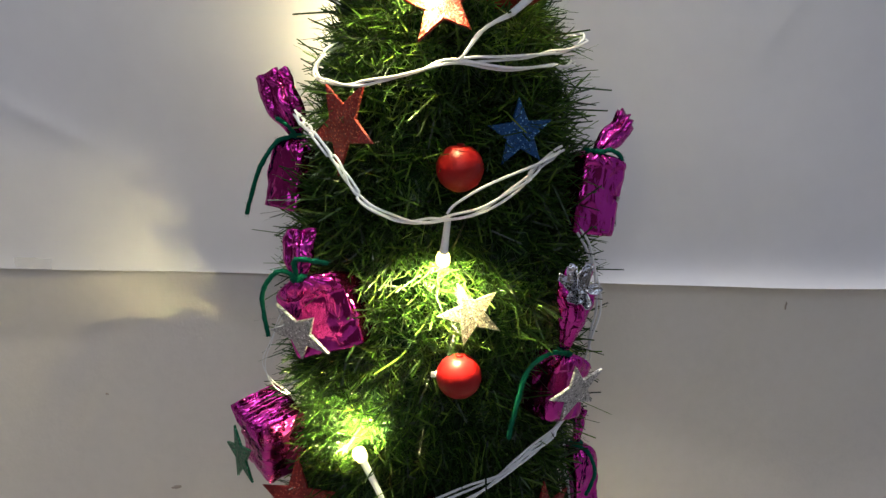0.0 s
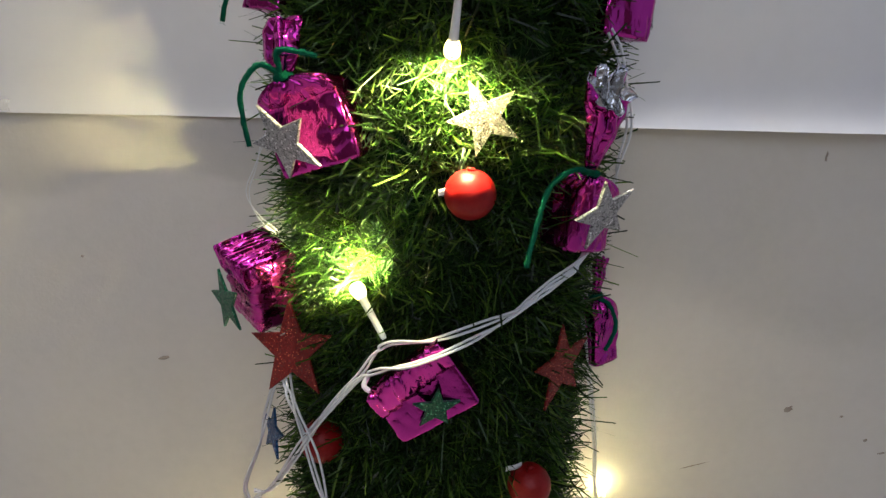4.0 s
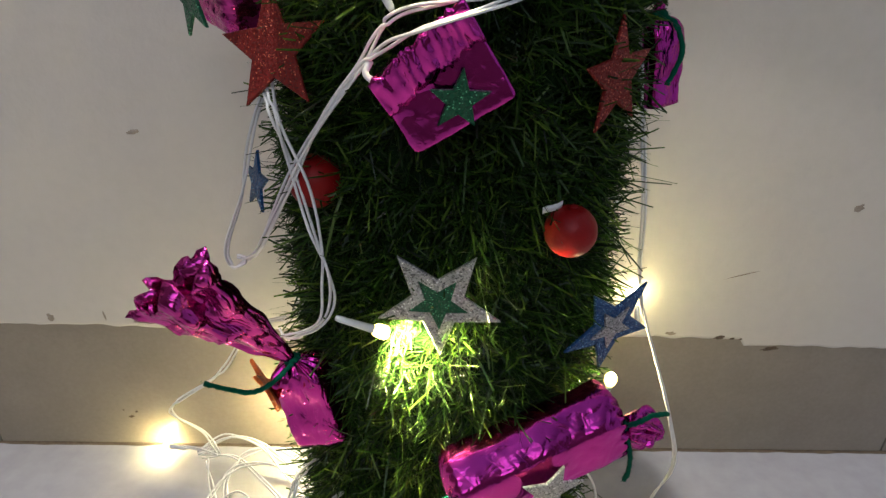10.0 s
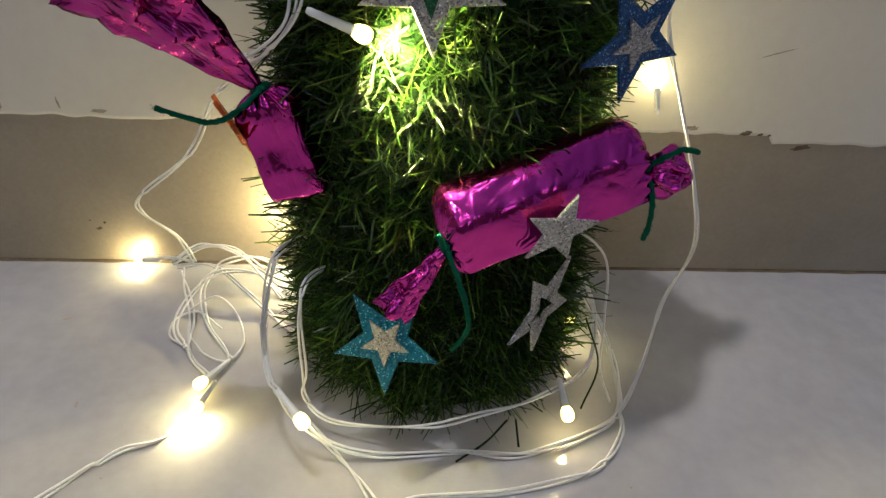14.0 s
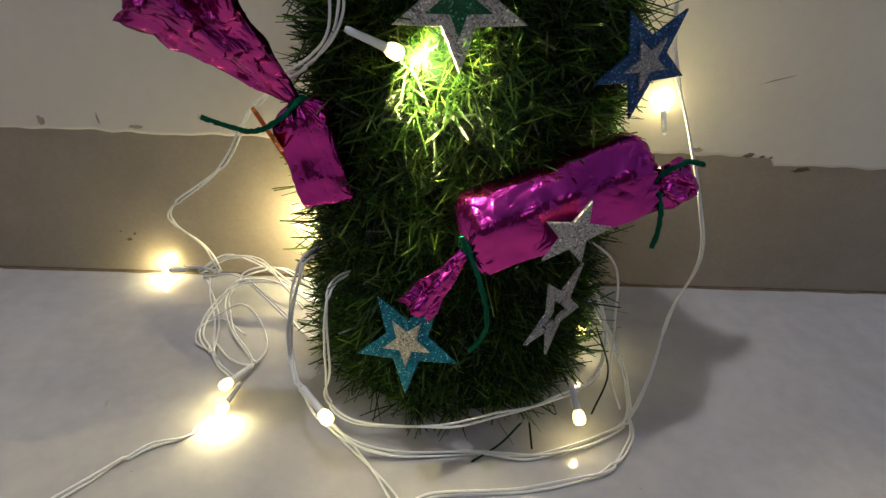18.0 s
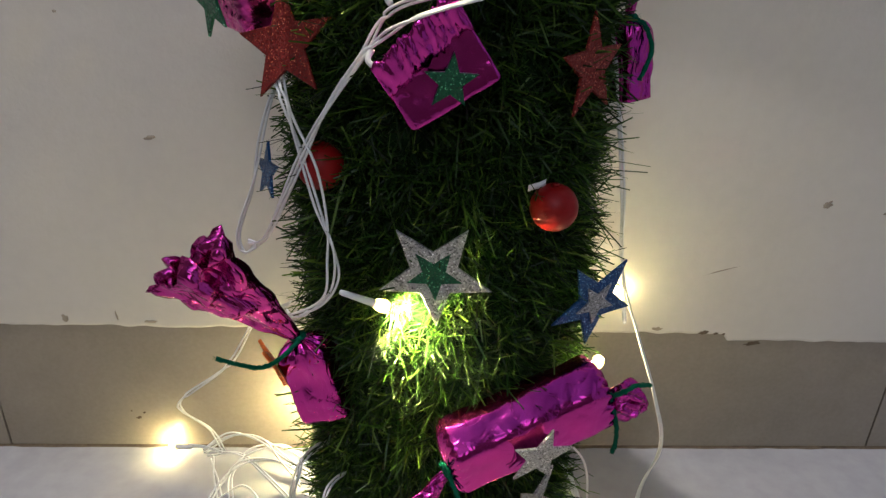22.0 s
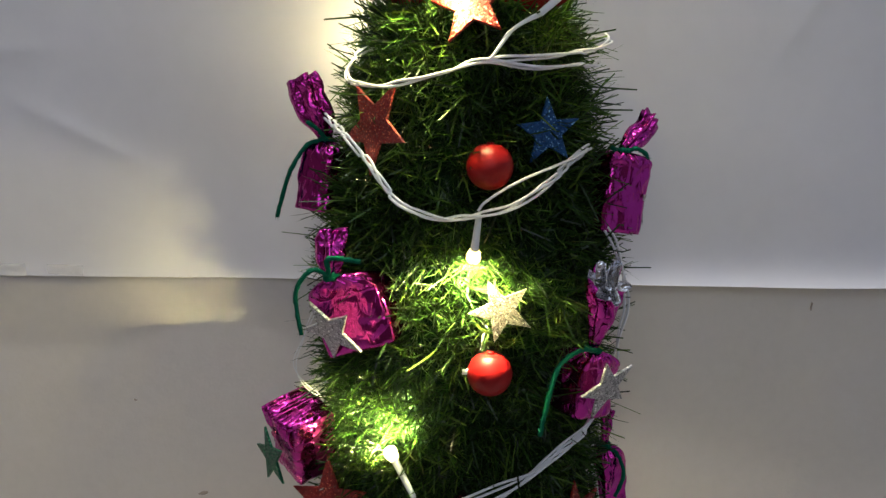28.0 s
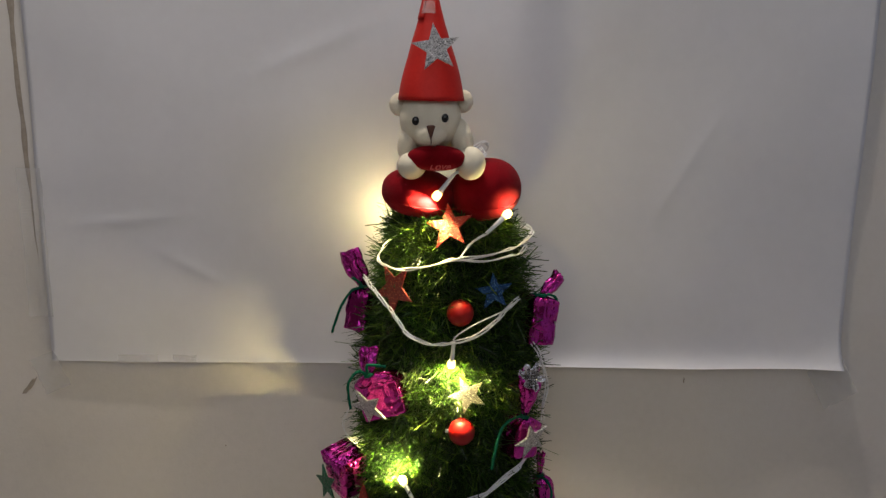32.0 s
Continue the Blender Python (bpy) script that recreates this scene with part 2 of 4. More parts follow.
def blade_material():
    m, nodes, links, p = mat("plastic_grass")
    geo = nodes.new("ShaderNodeNewGeometry")
    r = ramp(nodes, links, geo.outputs["Random Per Island"],
             [(0.0, (0.006, 0.017, 0.003)), (0.45, (0.018, 0.054, 0.007)), (0.8, (0.044, 0.112, 0.013)), (1.0, (0.13, 0.22, 0.03))])
    n = noise_node(nodes, links, 35, 3)
    mx = nodes.new("ShaderNodeMix")
    mx.data_type, mx.blend_type = "RGBA", "MULTIPLY"
    mx.inputs[0].default_value = 0.5
    links.new(r.outputs[0], mx.inputs[6])
    links.new(n.outputs[0], mx.inputs[7])
    links.new(r.outputs[0], p.inputs["Base Color"])
    set_in(p, Roughness=0.38)
    p.inputs["Specular IOR Level"].default_value = 0.45
    t = nodes.new("ShaderNodeBsdfTranslucent")
    links.new(r.outputs[0], t.inputs[0])
    ms = nodes.new("ShaderNodeMixShader")
    ms.inputs[0].default_value = 0.4
    links.new(p.outputs[0], ms.inputs[1])
    links.new(t.outputs[0], ms.inputs[2])
    links.new(ms.outputs[0], nodes["Material Output"].inputs[0])
    return m


M_BLADE = blade_material()


def glow_material():
    m, nodes, links, p = mat("lit_led")
    p.inputs["Base Color"].default_value = (1.0, 0.9, 0.65, 1)
    p.inputs["Emission Color"].default_value = (1.0, 0.74, 0.20, 1)
    p.inputs["Emission Strength"].default_value = 9.0
    return m


M_LED = glow_material()


def clear_tape():
    m, nodes, links, p = mat("clear_tape")
    set_in(p, Roughness=0.06, Alpha=0.30)
    p.inputs["Base Color"].default_value = (0.8, 0.8, 0.78, 1)
    n = noise_node(nodes, links, 160, 4)
    bump(nodes, links, n.outputs[0], p, 1.0, 0.008)
    return m


M_TAPE = clear_tape()


# ---- building helpers ----
def place(name, at, label, category, group="", kind=""):
    """An Empty at the base of a thing."""
    ob = new(name)
    ob.empty_display_size = 0.01
    ob.location = at
    return tagged(ob, label, category, group, kind)


def obj(name, verts, faces, material, parent=None, label="", smooth=True):
    """One mesh object from world coordinates, under a thing or a part if one is given."""
    me = bpy.data.meshes.new(name)
    me.from_pydata([tuple(v) for v in verts], [], [tuple(f) for f in faces])
    mats = material if isinstance(material, (list, tuple)) else [material]
    for m in mats:
        me.materials.append(m)
    if smooth:
        me.polygons.foreach_set("use_smooth", [True] * len(me.polygons))
    me.update()
    ob = new(name, me)
    if parent is not None:
        ob.parent = parent
        if parent.type == "EMPTY":
            ob.matrix_parent_inverse = Matrix.Translation(-parent.location)
    if label:
        ob["label"] = label
    return ob


def part(name, bm, material, parent=None, label="", smooth=True):
    """Links a bmesh in world coordinates as one mesh object."""
    me = bpy.data.meshes.new(name)
    bmesh.ops.recalc_face_normals(bm, faces=bm.faces)
    bm.to_mesh(me)
    bm.free()
    for m in (material if isinstance(material, (list, tuple)) else [material]):
        me.materials.append(m)
    me.polygons.foreach_set("use_smooth", [smooth] * len(me.polygons))
    ob = new(name, me)
    if parent is not None:
        ob.parent = parent
        if parent.type == "EMPTY":
            ob.matrix_parent_inverse = Matrix.Translation(-parent.location)
    if label:
        ob["label"] = label
    return ob


def box(name, lo, hi, material, parent=None, bevel=0.0, label=""):
    bm = bmesh.new()
    bmesh.ops.create_cube(bm, size=1, matrix=Matrix.Translation([(a + b) / 2 for a, b in zip(lo, hi)]) @ Matrix.Diagonal([b - a for a, b in zip(lo, hi)] + [1]))
    if bevel:
        bmesh.ops.bevel(bm, geom=list(bm.edges), offset=bevel, segments=2, affect="EDGES", profile=0.5)
    return part(name, bm, material, parent, label, smooth=False)


def spline(points, per=8):
    """Catmull-Rom through the points."""
    p = [Vector(q) for q in points]
    if len(p) == 2:
        return [p[0].lerp(p[1], i / per) for i in range(per + 1)]
    p = [2 * p[0] - p[1]] + p + [2 * p[-1] - p[-2]]
    out = []
    for i in range(1, len(p) - 2):
        a, b, c, d = p[i - 1:i + 3]
        for k in range(per):
            t = k / per
            out.append(0.5 * ((2 * b) + (c - a) * t + (2 * a - 5 * b + 4 * c - d) * t * t + (3 * b - a - 3 * c + d) * t ** 3))
    out.append(p[-2])
    return out


def tube_mesh(path, radius, sides=7, radii=None):
    """Vertices and faces of a round tube along a path, with closed ends."""
    verts, faces = [], []
    side = None
    n = len(path)
    for i, q in enumerate(path):
        d = (path[min(i + 1, n - 1)] - path[max(i - 1, 0)])
        d = d.normalized() if d.length > 1e-9 else Vector((0, 0, 1))
        if side is None:
            side = d.orthogonal().normalized()
        side = (side - d * side.dot(d))
        side = side.normalized() if side.length > 1e-6 else d.orthogonal().normalized()
        up = d.cross(side)
        r = radii[i] if radii else radius
        for k in range(sides):
            a = 2 * math.pi * k / sides
            verts.append(q + (side * math.cos(a) + up * math.sin(a)) * r)
    for i in range(n - 1):
        for k in range(sides):
            k2 = (k + 1) % sides
            faces.append((i * sides + k, i * sides + k2, (i + 1) * sides + k2, (i + 1) * sides + k))
    faces.append(tuple(range(sides))[::-1])
    faces.append(tuple((n - 1) * sides + k for k in range(sides)))
    return verts, faces


def frame_axes(az, el=0.0, spin=0.0):
    """Right, up and outward axes of a thing that faces az degrees to the right of the front and el up."""
    a, e, s = radians(az), radians(el), radians(spin)
    n = Vector((math.sin(a) * math.cos(e), -math.cos(a) * math.cos(e), math.sin(e)))
    side = Vector((0, 0, 1)).cross(n).normalized()
    up = n.cross(side)
    return side * math.cos(s) - up * math.sin(s), up * math.cos(s) + side * math.sin(s), n


# ---- the room ----
R0, R1, F0, WY, TOP = -1.7, 1.7, -1.7, 0.10, 2.6

floor_piece = box("floor", (R0 - 0.1, F0 - 0.1, -0.08), (R1 + 0.1, WY + 0.12, 0.0), M_FLOOR)
tagged(floor_piece, "glossy greyish white marble-look tiled floor", "floor", kind="structure")


def back_wall():
    """Painted wall with a ragged paint edge over the skirting."""
    verts, faces = [], []

    def quad(a, b, c, d):
        k = len(verts)
        verts.extend((a, b, c, d))
        faces.append((k, k + 1, k + 2, k + 3))
    y0 = WY + 0.006
    quad((R0, y0, 0), (R1, y0, 0), (R1, y0, TOP), (R0, y0, TOP))
    quad((R1, y0 + 0.12, 0), (R0, y0 + 0.12, 0), (R0, y0 + 0.12, TOP), (R1, y0 + 0.12, TOP))
    quad((R0, y0, TOP), (R1, y0, TOP), (R1, y0 + 0.12, TOP), (R0, y0 + 0.12, TOP))
    quad((R0, y0 + 0.12, 0), (R0, y0, 0), (R0, y0, TOP), (R0, y0 + 0.12, TOP))
    quad((R1, y0, 0), (R1, y0 + 0.12, 0), (R1, y0 + 0.12, TOP), (R1, y0, TOP))
    n = 680
    k = len(verts)
    for i in range(n + 1):
        x = R0 + (R1 - R0) * i / n
        z = 0.1385 - 0.006 * (x - 0) + 0.0022 * noise.noise((x * 60, 1, 3)) + 0.002 * noise.noise((x * 14, 5, 3))
        if x > 0.272:
            z -= 0.007
        verts.extend(((x, y0, z - 0.002), (x, WY + 0.0012, z), (x, WY, z + 0.003), (x, WY, TOP)))
    for i in range(n):
        for j in range(3):
            a = k + i * 4 + j
            faces.append((a, a + 4, a + 5, a + 1))
    ob = obj("wall_back", verts, faces, M_WALL, smooth=False)
    return tagged(ob, "cream painted wall with a ragged paint edge above the skirting", "wall", kind="structure")


wall_back = back_wall()
# Side walls and ceiling are unseen, added to close the room and shape reflections.
tagged(box("wall_left", (R0 - 0.1, F0, 0), (R0, WY, TOP), M_ROOM), "unseen side wall added, dark taupe for foil reflection contrast", "wall", kind="structure")
tagged(box("wall_right", (R1, F0, 0), (R1 + 0.1, WY, TOP), M_PLASTER), "unseen side wall added, pale blue to bounce light", "wall", kind="structure")
tagged(box("ceiling", (R0 - 0.1, F0 - 0.1, TOP), (R1 + 0.1, WY + 0.12, TOP + 0.08), M_PLASTER), "unseen ceiling added, pale blue to tint foil reflections", "ceiling", kind="structure")


# Unseen wall added behind the viewer, dark to deepen what the foil mirrors.
def front_wall():
    x, y, z, w, h = WINDOW
    bm = bmesh.new()
    for lo, hi in (((R0, 0), (x - w / 2, TOP)), ((x + w / 2, 0), (R1, TOP)), ((x - w / 2, 0), (x + w / 2, z - h / 2)), ((x - w / 2, z + h / 2), (x + w / 2, TOP))):
        bmesh.ops.create_cube(bm, size=1, matrix=Matrix.Translation(((lo[0] + hi[0]) / 2, F0 - 0.05, (lo[1] + hi[1]) / 2)) @ Matrix.Diagonal((hi[0] - lo[0], 0.1, hi[1] - lo[1], 1)))
    return tagged(part("wall_front", bm, M_ROOM, smooth=False), "unseen dark taupe wall added with a window opening", "wall", kind="structure")


front_wall()


def ceiling_lamp():
    x, y, z = CEILING_LAMP
    thing = place("ceiling_lamp", (x, y, TOP), "round white ceiling lamp throwing cool light down", "ceiling lamp")
    for name, rings in (("base", ((0.0005, 0.05), (0.05, 0.05), (0.055, 0.045), (0.055, 0.03), (0.0005, 0.03))), ("rim", ((0.061, 0.032), (0.070, 0.030), (0.074, 0.012), (0.070, -0.004), (0.064, -0.004), (0.061, 0.012), (0.061, 0.032)))):
        v, f = [], []
        for r, h in rings:
            v += [(x + r * math.cos(2 * math.pi * k / 40), y + r * math.sin(2 * math.pi * k / 40), z + h) for k in range(40)]
        for j in range(len(rings) - 1):
            f += [(j * 40 + k, j * 40 + (k + 1) % 40, (j + 1) * 40 + (k + 1) % 40, (j + 1) * 40 + k) for k in range(40)]
        obj(name, v, f, M_SOCKET, thing)


ceiling_lamp()

# ---- paper sheet on the wall ----
def paper_sheet():
    thing = place("paper_sheet", (0, WY, 0.534), "large white glossy paper sheet taped to the wall", "paper")
    nx, nz = 170, 130
    verts, faces = [], []
    for j in range(nz + 1):
        for i in range(nx + 1):
            x = -0.52 + 1.04 * i / nx
            z = 0.534 + 0.8 * (j / nz) ** 1.7
            low = math.exp(-(z - 0.534) / 0.011)
            off = 0.0025 + 0.0035 * noise.noise((x * 4, z * 4, 2)) + 0.0016 * noise.noise((x * 11, z * 9, 7))
            off += 0.0035 * low * (0.45 + 0.55 * noise.noise((x * 5, 0, 9)) + 2.6 / (1 + math.exp(-(x - 0.12) * 40)))
            off += 0.006 * math.exp(-((x - 0.085) / 0.05) ** 2)
            for cx0, cz0, dx, dz, size in ((-0.33, 0.66, 0.9, -0.45, 0.05), (-0.26, 0.62, 0.3, 0.95, 0.02), (-0.41, 0.72, 1.0, 0.1, 0.06), (0.30, 0.80, 0.5, 0.87, 0.08), (-0.18, 0.93, 0.9, 0.4, 0.07)):
                along, across = (x - cx0) * dx + (z - cz0) * dz, (x - cx0) * -dz + (z - cz0) * dx
                off += 0.0016 * math.exp(-(along / size) ** 2) * math.exp(-abs(across) / 0.006)
            curl = math.exp(-((x - 0.52) / 0.03) ** 2 - ((z - 0.534) / 0.03) ** 2)
            verts.append((x - 0.004 * noise.noise((0, z * 3, 4)), WY - 0.0015 - max(off, 0.0) - 0.006 * curl, z + 0.0016 * noise.noise((x * 3, 8, 1))))
    for j in range(nz):
        for i in range(nx):
            a = j * (nx + 1) + i
            faces.append((a, a + 1, a + nx + 2, a + nx + 1))
    sheet = obj("sheet", verts, faces, M_PAPER, thing)
    sol = sheet.modifiers.new("thickness", "SOLIDIFY")
    sol.thickness, sol.offset = 0.0004, 0
    for cx, cz, w, h, ang in ((-0.525, 0.69, 0.03, 0.19, 0.0), (-0.405, 0.540, 0.05, 0.011, 0.02), (-0.345, 0.541, 0.03, 0.009, -0.05),
                              (-0.52, 0.52, 0.035, 0.05, 0.4), (0.512, 0.515, 0.05, 0.06, 0.5)):
        n = 16
        v, f = [], []
        for j in range(n + 1):
            for i in range(n + 1):
                a, b = (i / n - 0.5) * w, (j / n - 0.5) * h
                x, z = cx + a * math.cos(ang) - b * math.sin(ang), cz + a * math.sin(ang) + b * math.cos(ang)
                v.append((x, WY - 0.0105 - 0.0034 * noise.noise((x * 120, z * 160, 5)), z))
        for j in range(n):
            for i in range(n):
                a = j * (n + 1) + i
                f.append((a, a + 1, a + n + 2, a + n + 1))
        obj("tape_strip", v, f, M_TAPE, thing, "wrinkled clear adhesive tape")
    return thing


paper_sheet()


def chip(points, depth, material, parent, name="paint_chip"):
    """A small flake mark: an uneven patch with a raised rim, just proud of the wall or floor."""
    (cx, cy, cz), (w, h, ang), axis = points
    n = 18
    v, f = [], []
    for r in (1.0, 0.45, 0.0):
        for k in range(n if r else 1):
            a = 2 * math.pi * k / n
            rr = r * (0.75 + 0.5 * noise.noise((math.cos(a) * 2 + cx * 50, math.sin(a) * 2 + cz * 50, cy)))
            u, q = w * rr * math.cos(a), h * rr * math.sin(a)
            u, q = u * math.cos(ang) - q * math.sin(ang), u * math.sin(ang) + q * math.cos(ang)
            lift = depth * (0.3 if r == 1 else 1)
            v.append((cx + u, cy - lift, cz + q) if axis == "y" else (cx + u, cy + q, cz + lift))
    for k in range(n):
        k2 = (k + 1) % n
        f.append((k, k2, n + k2, n + k))
        f.append((n + k, n + k2, 2 * n))
    return obj(name, v, f, material, parent)


for cx, cz, w, h, ang in ((0.336, 0.270, 0.006, 0.004, 0.4), (-0.244, 0.319, 0.006, 0.0025, 0.3), (0.317, 0.512, 0.0012, 0.006, 0.0), (-0.347, 0.149, 0.004, 0.005, 0.0),
                          (0.255, 0.205, 0.020, 0.0006, 0.3), (-0.30, 0.415, 0.002, 0.0015, 0.0), (-0.41, 0.30, 0.005, 0.002, 0.5),
                          (0.42, 0.235, 0.003, 0.002, 0.0), (0.205, 0.143, 0.006, 0.0025, 0.0), (0.39, 0.262, 0.0025, 0.0015, 0.0), (-0.30, 0.152, 0.0012, 0.008, 0.1),
                          (0.44, 0.22, 0.005, 0.0015, 0.2), (-0.27, 0.146, 0.008, 0.002, 0.0), (-0.555, 0.497, 0.022, 0.004, 0.9)):
    chip(((cx, WY, cz), (w, h, ang), "y"), 0.0008, M_CHIP if h < 0.05 else M_GRIME, wall_back)
for cx, cz, w, h in ((0.250, 0.1395, 0.006, 0.003), (0.262, 0.1385, 0.003, 0.0015), (0.270, 0.138, 0.002, 0.0012)):
    chip(((cx, WY, cz), (w, h, 0.1), "y"), 0.0009, M_GRIME, wall_back, "dark_chip")
for cx, cy, w, h in ((-0.252, -0.071, 0.0015, 0.004), (0.12, -0.135, 0.0015, 0.001), (-0.30, 0.02, 0.006, 0.0014), (-0.21, -0.13, 0.001, 0.001)):
    chip(((cx, cy, 0), (w, h, 0.3), "z"), 0.0004, M_CHIP, floor_piece, "floor_speck")


def wall_crack():
    """A long crack filled with brown dust beside the sheet."""
    v, f = [], []
    n = 120
    for i in range(n + 1):
        z = 0.66 + 0.75 * i / n
        w = 0.0042 * min(1.0, i / 25) * (0.75 + 0.5 * noise.noise((z * 30, 3, 1)))
        x = -0.5285 - 0.006 * min(1.0, i / 40) + 0.0015 * noise.noise((z * 22, 6, 2))
        v += [(x - w, WY - 0.0002, z), (x, WY - 0.0007, z), (x + w, WY - 0.0002, z)]
    for i in range(n):
        for j in range(2):
            a = i * 3 + j
            f.append((a, a + 3, a + 4, a + 1))
    obj("wall_crack", v, f, M_CHIP, wall_back, "brown dusty crack")


wall_crack()

# ---- skirting tiles ----
def skirting():
    base = box("skirting", (R0, WY + 0.0035, 0), (R1, WY + 0.0055, 0.134), M_GRIME)
    tagged(base, "beige-brown ceramic skirting tiles at the foot of the wall", "skirting", kind="structure")
    edges = [R0, -1.29, -0.86, -0.431, 0.01, 0.449, 0.88, 1.31, R1]
    for a, b in zip(edges[:-1], edges[1:]):
        box("tile", (a + 0.0009, WY + 0.001, 0.0022), (b - 0.0009, WY + 0.0035, 0.146), M_TILE, base, 0.0006)
    n = 300
    v, f = [], []
    for i in range(n + 1):
        x = -0.9 + 1.8 * i / n
        w = 0.0014 + 0.0011 * noise.noise((x * 45, 2, 2))
        v += [(x, WY + 0.001 - w * 1.4, 0.0003), (x, WY + 0.001 - w * 0.5, 0.0009), (x, WY + 0.002, 0.0009 + max(w, 0.0004))]
    for i in range(n):
        for j in range(2):
            a = i * 3 + j
            f.append((a, a + 3, a + 4, a + 1))
    obj("dirt_line", v, f, M_GRIME, base, "dark uneven dirt line along the floor")
    for x, z, w, h in ((-0.299, 0.036, 0.004, 0.002), (-0.293, 0.042, 0.002, 0.0015), (-0.305, 0.044, 0.0015, 0.001), (0.30, 0.127, 0.01, 0.003)):
        chip(((x, WY + 0.001, z), (w, h, 0.2), "y"), 0.0006, M_GRIME, base, "dirt_speck")


skirting()

# ---- the tree: a column of plastic grass garland ----
ZS = (0.0, 0.05, 0.2, 0.3, 0.45, 0.6, 0.65, 0.69, 0.745)
RXS = (0.108, 0.110, 0.106, 0.110, 0.108, 0.107, 0.096, 0.090, 0.076)
RYS = (0.094, 0.094, 0.088, 0.081, 0.076, 0.074, 0.073, 0.072, 0.068)
CX = -0.003


def christmas_tree():
    thing = place("christmas_tree", (CX, 0, 0), "green plastic grass column Christmas tree standing on the floor", "christmas tree")
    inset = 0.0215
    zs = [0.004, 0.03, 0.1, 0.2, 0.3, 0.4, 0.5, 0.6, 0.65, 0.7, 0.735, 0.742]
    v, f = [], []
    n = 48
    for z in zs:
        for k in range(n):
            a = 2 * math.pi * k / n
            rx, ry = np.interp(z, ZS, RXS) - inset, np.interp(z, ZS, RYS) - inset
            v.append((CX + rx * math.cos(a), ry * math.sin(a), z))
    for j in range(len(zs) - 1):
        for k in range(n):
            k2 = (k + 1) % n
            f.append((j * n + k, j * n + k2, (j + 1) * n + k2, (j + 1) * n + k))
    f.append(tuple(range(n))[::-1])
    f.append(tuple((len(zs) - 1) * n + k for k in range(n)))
    # Unseen column added behind the blades; its dark tone fills the gaps.
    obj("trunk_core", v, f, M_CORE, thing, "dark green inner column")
    # tufts of narrow blades
    g = np.random.default_rng(11)
    tufts = 7800
    per = 13
    z = g.uniform(0.008, 0.742, tufts)
    a = g.uniform(0, 2 * np.pi, tufts)
    back = np.sin(a) > 0.55
    keep = ~back | (g.random(tufts) < 0.25)
    z, a = z[keep], a[keep]
    top_n = 330
    rx, ry = np.interp(z, ZS, RXS) - inset, np.interp(z, ZS, RYS) - inset
    base = np.stack([CX + rx * np.cos(a), ry * np.sin(a), z], 1)
    out = np.stack([np.cos(a), np.sin(a) * 1.1, np.zeros_like(a)], 1)
    tang = np.stack([-np.sin(a), np.cos(a), np.zeros_like(a)], 1)
    lean_t, lean_z = g.normal(0, 0.55, len(a)), g.normal(0.05, 0.6, len(a))
    lean_z = np.where(z < 0.05, np.abs(lean_z) * 0.7, lean_z)
    direc = out + tang * lean_t[:, None] + np.array([0, 0, 1.0]) * lean_z[:, None]
    ta, tr = g.uniform(0, 2 * np.pi, top_n), np.sqrt(g.random(top_n))
    tbase = np.stack([CX + 0.052 * tr * np.cos(ta), 0.046 * tr * np.sin(ta), np.full(top_n, 0.738)], 1)
    tdir = np.stack([np.cos(ta) * 1.3, np.sin(ta) * 1.3, g.uniform(0.1, 0.75, top_n)], 1)
    base, direc = np.concatenate([base, tbase]), np.concatenate([direc, tdir])
    base = np.repeat(base, per, 0)
    direc = np.repeat(direc, per, 0)
    m = len(base)
    direc = direc + g.normal(0, 0.42, (m, 3))
    direc /= np.linalg.norm(direc, axis=1)[:, None]
    base = base + g.normal(0, 0.0022, (m, 3))
    length = g.uniform(0.009, 0.0185, m)
    width = g.uniform(0.00038, 0.00078, m)
    side = np.cross(direc, g.normal(0, 1, (m, 3)))
    side /= np.linalg.norm(side, axis=1)[:, None]
    bend = g.normal(0, 0.36, (m, 3)) + np.array([0, 0, -0.10])
    curl = g.normal(0, 0.45, (m, 3))
    pts = []
    for s in (0.0, 0.36, 0.7, 1.0):
        c = base + direc * (length * s)[:, None] + bend * (length * s * s)[:, None] + curl * (length * s ** 4)[:, None]
        c[:, 1] = np.minimum(c[:, 1], 0.094)
        c[:, 2] = np.maximum(c[:, 2], 0.0015)
        w = width * (1.0 if s < 0.8 else 0.7)
        pts.append(c - side * w[:, None])
        pts.append(c + side * w[:, None])
    verts = np.stack(pts, 1).reshape(-1, 3)
    start = np.arange(m)[:, None] * 8
    quads = np.concatenate([start + np.array([[0, 1, 3, 2]]), start + np.array([[2, 3, 5, 4]]), start + np.array([[4, 5, 7, 6]])])
    me = bpy.data.meshes.new("foliage")
    me.from_pydata(verts.tolist(), [], quads.tolist())
    me.materials.append(M_BLADE)
    me.update()
    ob = new("foliage", me)
    ob.parent = thing
    ob.matrix_parent_inverse = Matrix.Translation(-thing.location)
    tagged(ob, "narrow dark green plastic grass blades", kind="stuff")
    return thing


christmas_tree()


